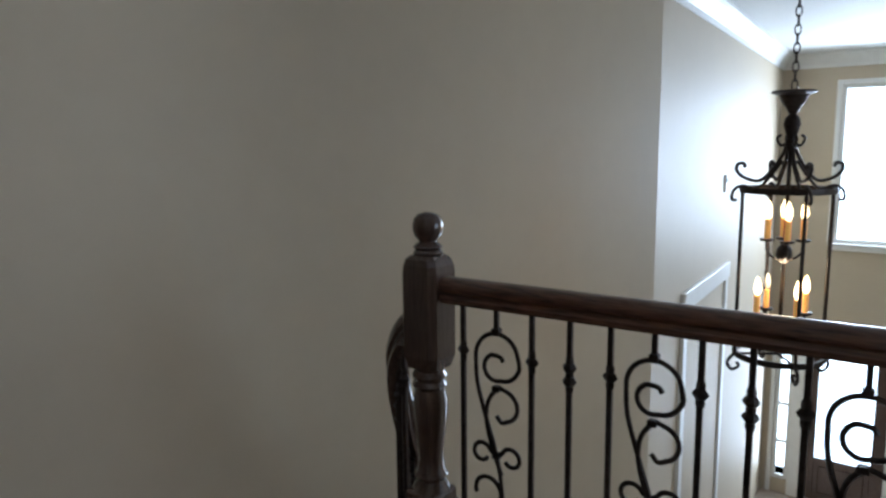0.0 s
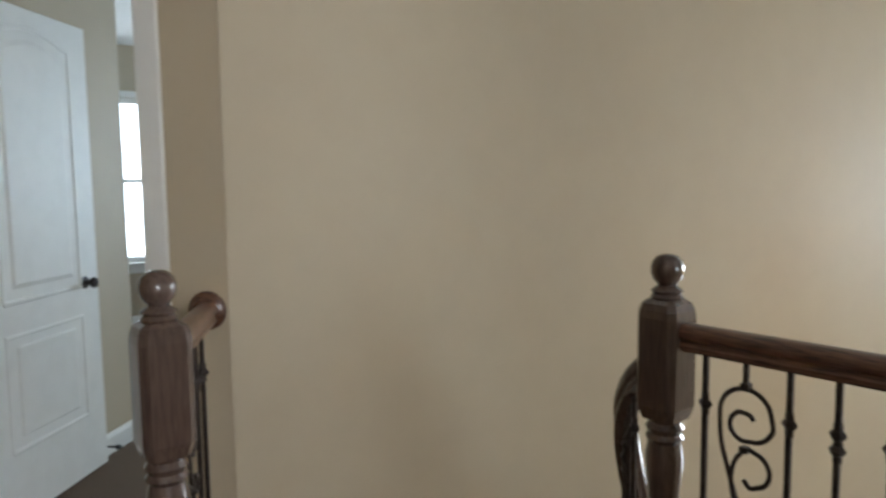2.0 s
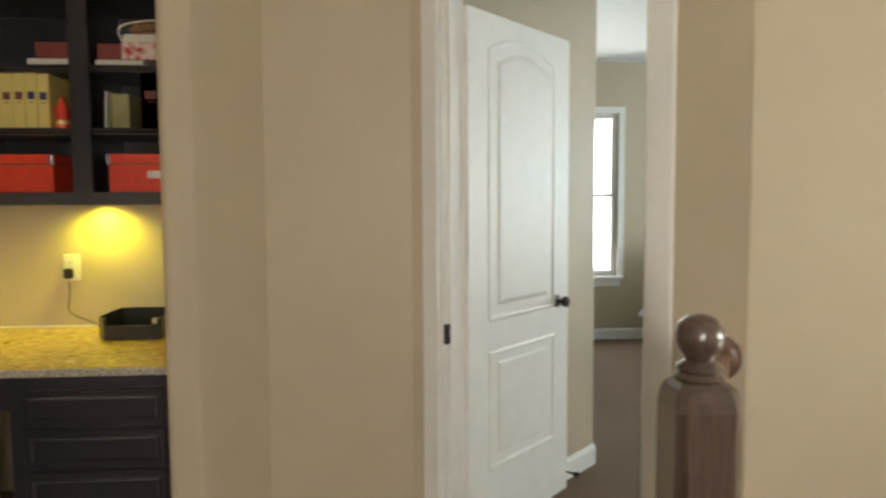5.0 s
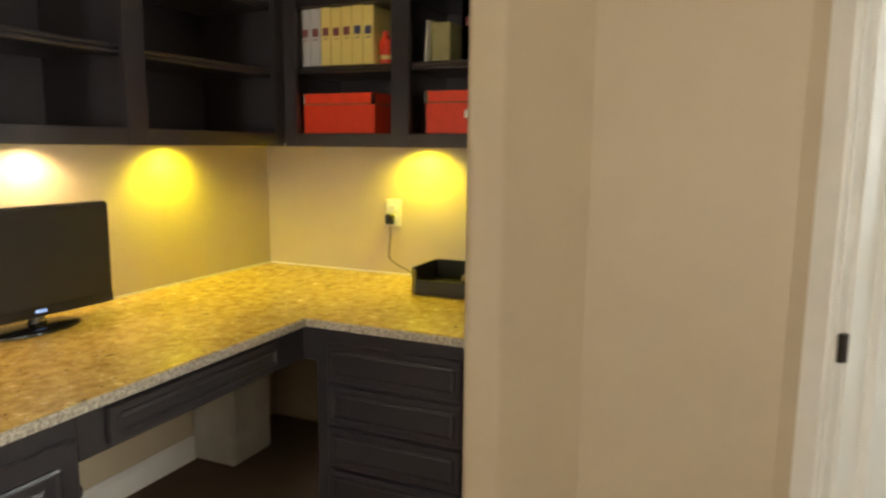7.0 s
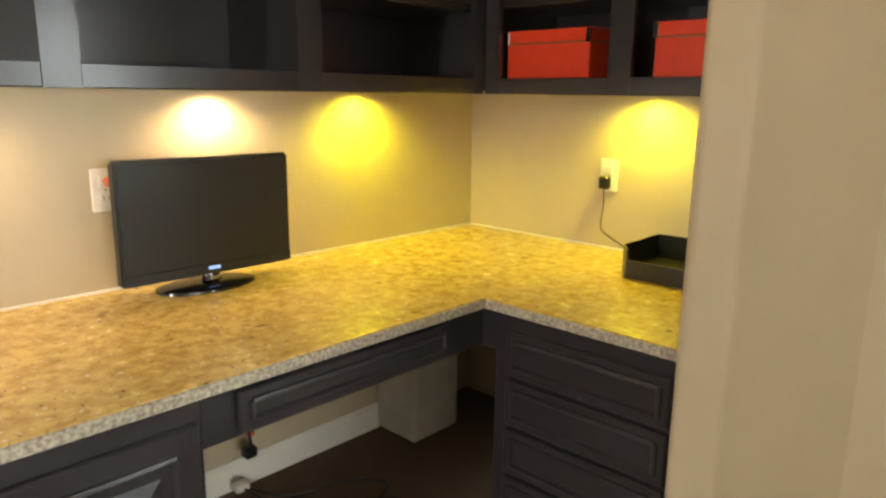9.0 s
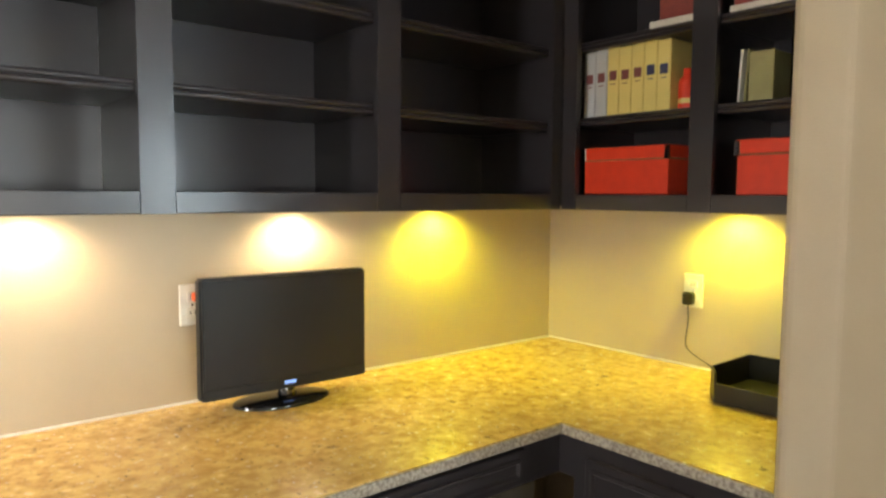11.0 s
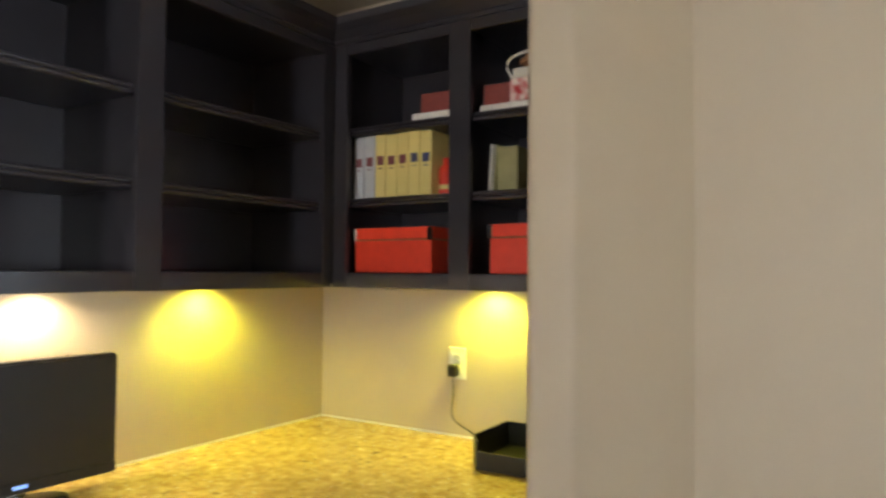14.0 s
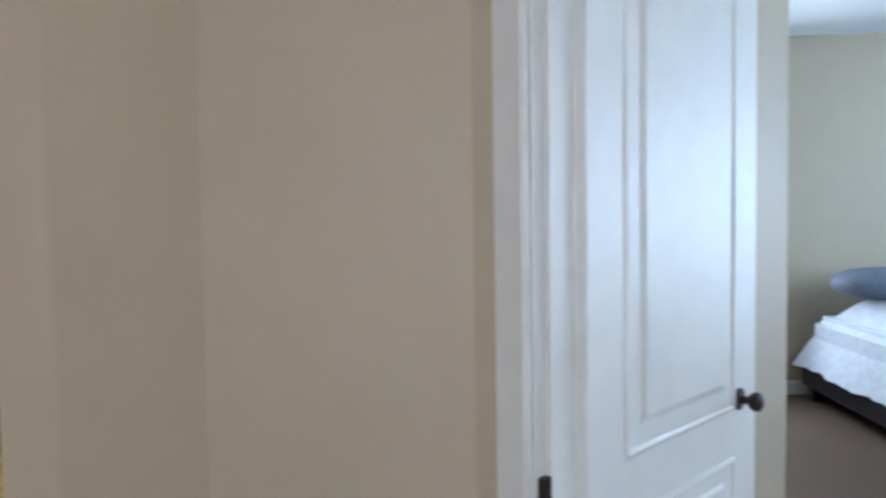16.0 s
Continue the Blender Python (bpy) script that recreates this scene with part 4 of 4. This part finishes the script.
part("power_light", box(-0.018, 0.018, -0.0255, -0.023, 0.050, 0.059, 0.001), LED, t, "glowing blue power light")
part("maker_mark", box(-0.012, 0.012, -0.0262, -0.0235, 0.022, 0.030, 0.001), CHROME, t)


def outlet(label, m, plug):
    t = thing("wall_outlet", label, "outlet", m)
    part("plate", box(-0.036, 0.036, -0.006, 0, -0.058, 0.058, 0.003), PLATE, t)
    for z in (-0.022, 0.022):
        r = part("receptacle", box(-0.017, 0.017, -0.009, -0.005, z - 0.015, z + 0.015, 0.003), PLATE, t)
        for x in (-0.006, 0.006):
            part("slot", box(x - 0.001, x + 0.001, -0.0095, -0.0088, z - 0.005, z + 0.006), BLACK, r)
    part("screw", box(-0.003, 0.003, -0.007, -0.0055, -0.003, 0.003, 0.0005), CHROME, t)
    return t


outlet("white double wall outlet above the desk corner", pose(0.001, 0.661, 1.017, 0, 0, 90), True)
t = thing("power_adapter", "black power adapter plugged in with a hanging cord", "power adapter", pose(0.010, 0.655, 0.992))
part("plug", box(0, 0.032, -0.019, 0.019, -0.024, 0.022, 0.007), BLACK, t)
part("cord", sweep(smooth_path([(0.018, 0.0, -0.02), (0.020, 0.004, -0.08), (0.014, -0.006, -0.14), (0.014, 0.0, -0.175), (0.022, 0.05, -0.200), (0.035, 0.10, -0.215), (0.06, 0.15, -0.236), (0.10, 0.20, -0.239)], 5), circle(0.0022, 6), None, (0.3, 0.9, 0.2)), BLACK, t, "thin black cord")
outlet("white double wall outlet behind the monitor", pose(1.497, 0.001, 1.030, 0, 0, 180), False)
t = thing("plug", "orange plug in the wall outlet", "plug", pose(1.487, 0.010, 1.052))
part("body", box(-0.014, 0.014, 0, 0.03, -0.012, 0.014, 0.004), ORANGE, t)
part("cord", sweep(smooth_path([(0, 0.025, 0), (-0.02, 0.04, -0.05), (-0.01, 0.05, -0.15), (-0.03, 0.045, -0.295)], 5), circle(0.0025, 6), None, (0, 1, 0.1)), BLACK, t, "thin black cord")

# letter tray with cut front corners
t = thing("letter_tray", "black plastic letter tray on the granite worktop", "letter tray", pose(0.180, 1.010, CT + 0.001, 0, 0, 1))
out = [(-0.16, -0.135), (0.08, -0.135), (0.155, -0.085), (0.155, 0.135), (-0.16, 0.135)]
part("base", slab(out, 0, 0.006), BLACK, t)
for (a, b), hh in zip(zip(out, out[1:] + out[:1]), (0.085, 0.085, 0.055, 0.085, 0.085)):
    part("tray_wall", wall_seg(a, b, 0.006, 0.006, hh), BLACK, t)
part("clip", box(0.10, 0.13, 0.09, 0.115, 0.05, 0.08, 0.003), CHROME, t, "small metal clip")


def red_box(label, y0, y1):
    t = thing("storage_box", label, "box", pose(0, 0, UZ0 + 0.0505), "red storage boxes on the shelves")
    part("body", box(0.05, 0.318, y0 + 0.005, y1 - 0.005, 0, 0.118, 0.002), RED, t)
    part("lid", box(0.045, 0.324, y0, y1, 0.112, 0.152, 0.003), RED, t)
    part("lid_edge", box(0.0455, 0.3255, y0 - 0.001, y1 + 0.001, 0.1085, 0.1125), TANLEATHER, t)
    for y in (y0 + 0.008, y1 - 0.008):
        part("corner_clip", box(0.318, 0.3275, y - 0.008, y + 0.008, 0.108, 0.150, 0.002), CHROME, t, "metal corner")
    return t


red_box("red cardboard storage box with lid on the bottom shelf", 0.424, 0.752)
rb = red_box("red cardboard storage box with a label holder", 0.956, 1.275)
part("label_holder", box(0.3185, 0.3225, 1.112, 1.177, 0.055, 0.085, 0.002), PLATE, rb, "small white label holder")


def binder(label, y0, w, h, z, mat, ink, depth=0.24, front=0.315, lean=0.0):
    t = thing("binder", label, "binder", pose(0, y0, z, lean), "binders on the shelves")
    x0 = front - depth
    part("spine", box(front - 0.004, front, 0.0008, w - 0.0008, 0, h, 0.0012), mat, t)
    part("cover", box(x0, front - 0.004, 0.0008, 0.004, 0, h, 0.0008), mat, t)
    part("cover", box(x0, front - 0.004, w - 0.004, w - 0.0008, 0, h, 0.0008), mat, t)
    part("pages", box(x0 + 0.006, front - 0.006, 0.0045, w - 0.0045, 0.006, h - 0.006), PAPER, t, "white pages")
    if ink:
        part("spine_label", box(front - 0.0005, front + 0.0009, w * 0.2, w * 0.8, h * 0.52, h * 0.66), ink, t, "small dark printed spine mark")
        part("spine_line", box(front - 0.0005, front + 0.0008, w * 0.3, w * 0.7, h * 0.46, h * 0.475), ink, t)
    return t


SH1, SH2 = 1.5985, 1.8435
y = 0.418
for k in range(7):
    w = 0.0455
    binder("pale grey binder with small red spine mark" if k < 2 else "yellow binder with a small dark spine mark", y, w, 0.215 + 0.002 * (k % 3), SH1, GREY if k < 2 else YELLOW, INK if k < 5 else INKB)
    y += w + 0.001
t = thing("red_tin", "small red tin beside the binders", "tin", pose(0.27, y + 0.028, SH1))
part("body", lathe([(0, 0), (0.025, 0), (0.026, 0.004), (0.026, 0.085), (0.02, 0.095), (0.012, 0.105), (0.012, 0.125), (0, 0.126)], 16), RED, t, "", True)
part("label", lathe([(0.0262, 0.02), (0.0266, 0.021), (0.0266, 0.034), (0.0262, 0.035)], 16), YELLOW, t)
binder("thin white folder leaning on the shelf", 0.943, 0.008, 0.15, SH1, PLATE, None, 0.2, 0.30, -3)
binder("thin dark folder leaning on the shelf", 0.956, 0.008, 0.15, SH1, OLIVE, None, 0.2, 0.29, -3)
binder("thick olive-green binder on the shelf", 0.970, 0.07, 0.14, SH1, OLIVE, None, 0.2, 0.29)
binder("peach binder with printed spine by the partition", 1.095, 0.075, 0.225, SH1, PEACH, INK)


def book(label, x0, x1, y0, y1, z, h, mat, turn=0.0):
    t = thing("book", label, "book", pose((x0 + x1) / 2, (y0 + y1) / 2, z, 0, 0, turn), "books lying on the top shelf")
    a, b = (x1 - x0) / 2, (y1 - y0) / 2
    part("cover", box(-a, a, -b, b, 0, 0.004, 0.001), mat, t)
    part("cover", box(-a, a, -b, b, h - 0.004, h, 0.001), mat, t)
    part("spine", box(a - 0.004, a, -b, b, 0.004, h - 0.004), mat, t)
    part("pages", box(-a + 0.005, a - 0.005, -b + 0.004, b - 0.005, 0.004, h - 0.004), PAPER, t, "cream pages")
    return t


book("pale book lying flat under a maroon one", 0.10, 0.315, 0.665, 0.845, SH2, 0.028, PAPER)
book("thick maroon book lying on a pale one", 0.11, 0.30, 0.690, 0.840, SH2 + 0.029, 0.066, MAROON)
book("pale book lying flat on the top shelf", 0.08, 0.318, 0.925, 1.11, SH2, 0.024, PAPER)
book("maroon book lying on a pale one", 0.10, 0.305, 0.93, 1.022, SH2 + 0.025, 0.065, MAROON)
book("red and white floral boxed album", 0.12, 0.32, 1.028, 1.22, SH2 + 0.026, 0.068, FLORAL)
t = thing("leather_case", "brown leather case lying on the album", "case", pose(0.23, 1.135, SH2 + 0.095))
part("paper_stack", box(-0.09, 0.09, -0.10, 0.10, 0, 0.03, 0.004), PAPER, t)
part("body", box(-0.085, 0.085, -0.085, 0.095, 0.03, 0.075, 0.016, None, 2), TANLEATHER, t)
part("strap", sweep(smooth_path([(0.088, -0.10, 0.0), (0.092, -0.115, 0.035), (0.09, -0.095, 0.065), (0.088, 0.0, 0.082), (0.088, 0.08, 0.078)], 4), circle(0.004, 6)), PAPER, t)

# things under the desk
t = thing("power_strip", "white cable and black adapter hanging under the desk", "cable", pose(0.825, 0.03, 0.0))
part("adapter", box(0.30, 0.345, 0.02, 0.06, 0.13, 0.17, 0.008), BLACK, t)
part("plug", box(0.30, 0.325, 0.02, 0.045, 0.20, 0.212, 0.003), ORANGE, t, "red plug")
part("box", box(0.33, 0.38, 0.01, 0.05, 0.02, 0.05, 0.006), PLATE, t)
part("cord", sweep(smooth_path([(0.34, 0.05, 0.60), (0.37, 0.06, 0.4), (0.33, 0.05, 0.25), (0.32, 0.05, 0.17)], 5), circle(0.005, 6), None, (0.2, 1, 0)), BLACK, t)
part("cord", sweep(smooth_path([(0.34, 0.06, 0.03), (0.25, 0.15, 0.008), (0.05, 0.22, 0.006), (-0.02, 0.32, 0.006), (0.10, 0.38, 0.006), (0.24, 0.34, 0.006)], 6), circle(0.004, 6)), BLACK, t)
part("cord", sweep(smooth_path([(0.35, 0.05, 0.03), (0.30, 0.25, 0.006), (0.12, 0.33, 0.006), (0.0, 0.42, 0.006)], 6), circle(0.004, 6)), BLACK, t)


# ---------------- bed ----------------
def bed():
    t = thing("bed", "bed with rumpled white quilt on a dark frame", "bed", pose(-2.05, 5.15, 0))
    L, W = 1.02, 0.80
    part("frame", box(-L + 0.03, L - 0.03, -W + 0.05, W - 0.05, 0.10, 0.24, 0.01), ESPRESSO, t)
    for x in (-L + 0.10, L - 0.10):
        for y in (-W + 0.12, W - 0.12):
            part("leg", box(x - 0.04, x + 0.04, y - 0.04, y + 0.04, 0, 0.10, 0.004), ESPRESSO, t)
    own = bmesh.new()
    n = 30
    grid = {}
    for i in range(n + 1):
        for j in range(n + 1):
            u, v = -1 + 2 * i / n, -1 + 2 * j / n
            e = max(abs(u), abs(v)) ** 5
            z = 0.81 - 0.57 * e
            wob = noise.noise((u * 6, v * 6, 0.3)) * 0.02 + noise.noise((u * 17, v * 17, 1.3)) * 0.010
            grid[i, j] = own.verts.new((u * (L - 0.06 * (1 - e)) + wob, v * (W - 0.06 * (1 - e)) + wob, z + wob))
    for i in range(n):
        for j in range(n):
            own.faces.new((grid[i, j], grid[i + 1, j], grid[i + 1, j + 1], grid[i, j + 1]))
    part("quilt", own, LINEN, t, "rumpled white quilt", True)
    part("mattress", box(-L + 0.08, L - 0.08, -W + 0.09, W - 0.09, 0.24, 0.60, 0.05, None, 3), LINEN, t, "", True)
    for k, (x, y, mat) in enumerate(((-0.62, -0.36, GREYCLOTH), (-0.62, 0.38, LINEN))):
        p = bmesh.new()
        bmesh.ops.create_uvsphere(p, u_segments=20, v_segments=12, radius=1)
        for vtx in p.verts:
            c = vtx.co
            c.x = math.copysign(abs(c.x) ** 0.6, c.x) * 0.22
            c.y = math.copysign(abs(c.y) ** 0.6, c.y) * 0.34
            c.z = c.z * 0.10 + 0.85
            c.x += x
            c.y += y
        part("pillow", p, mat, t, "slate grey pillow" if k == 0 else "white pillow", True)


bed()
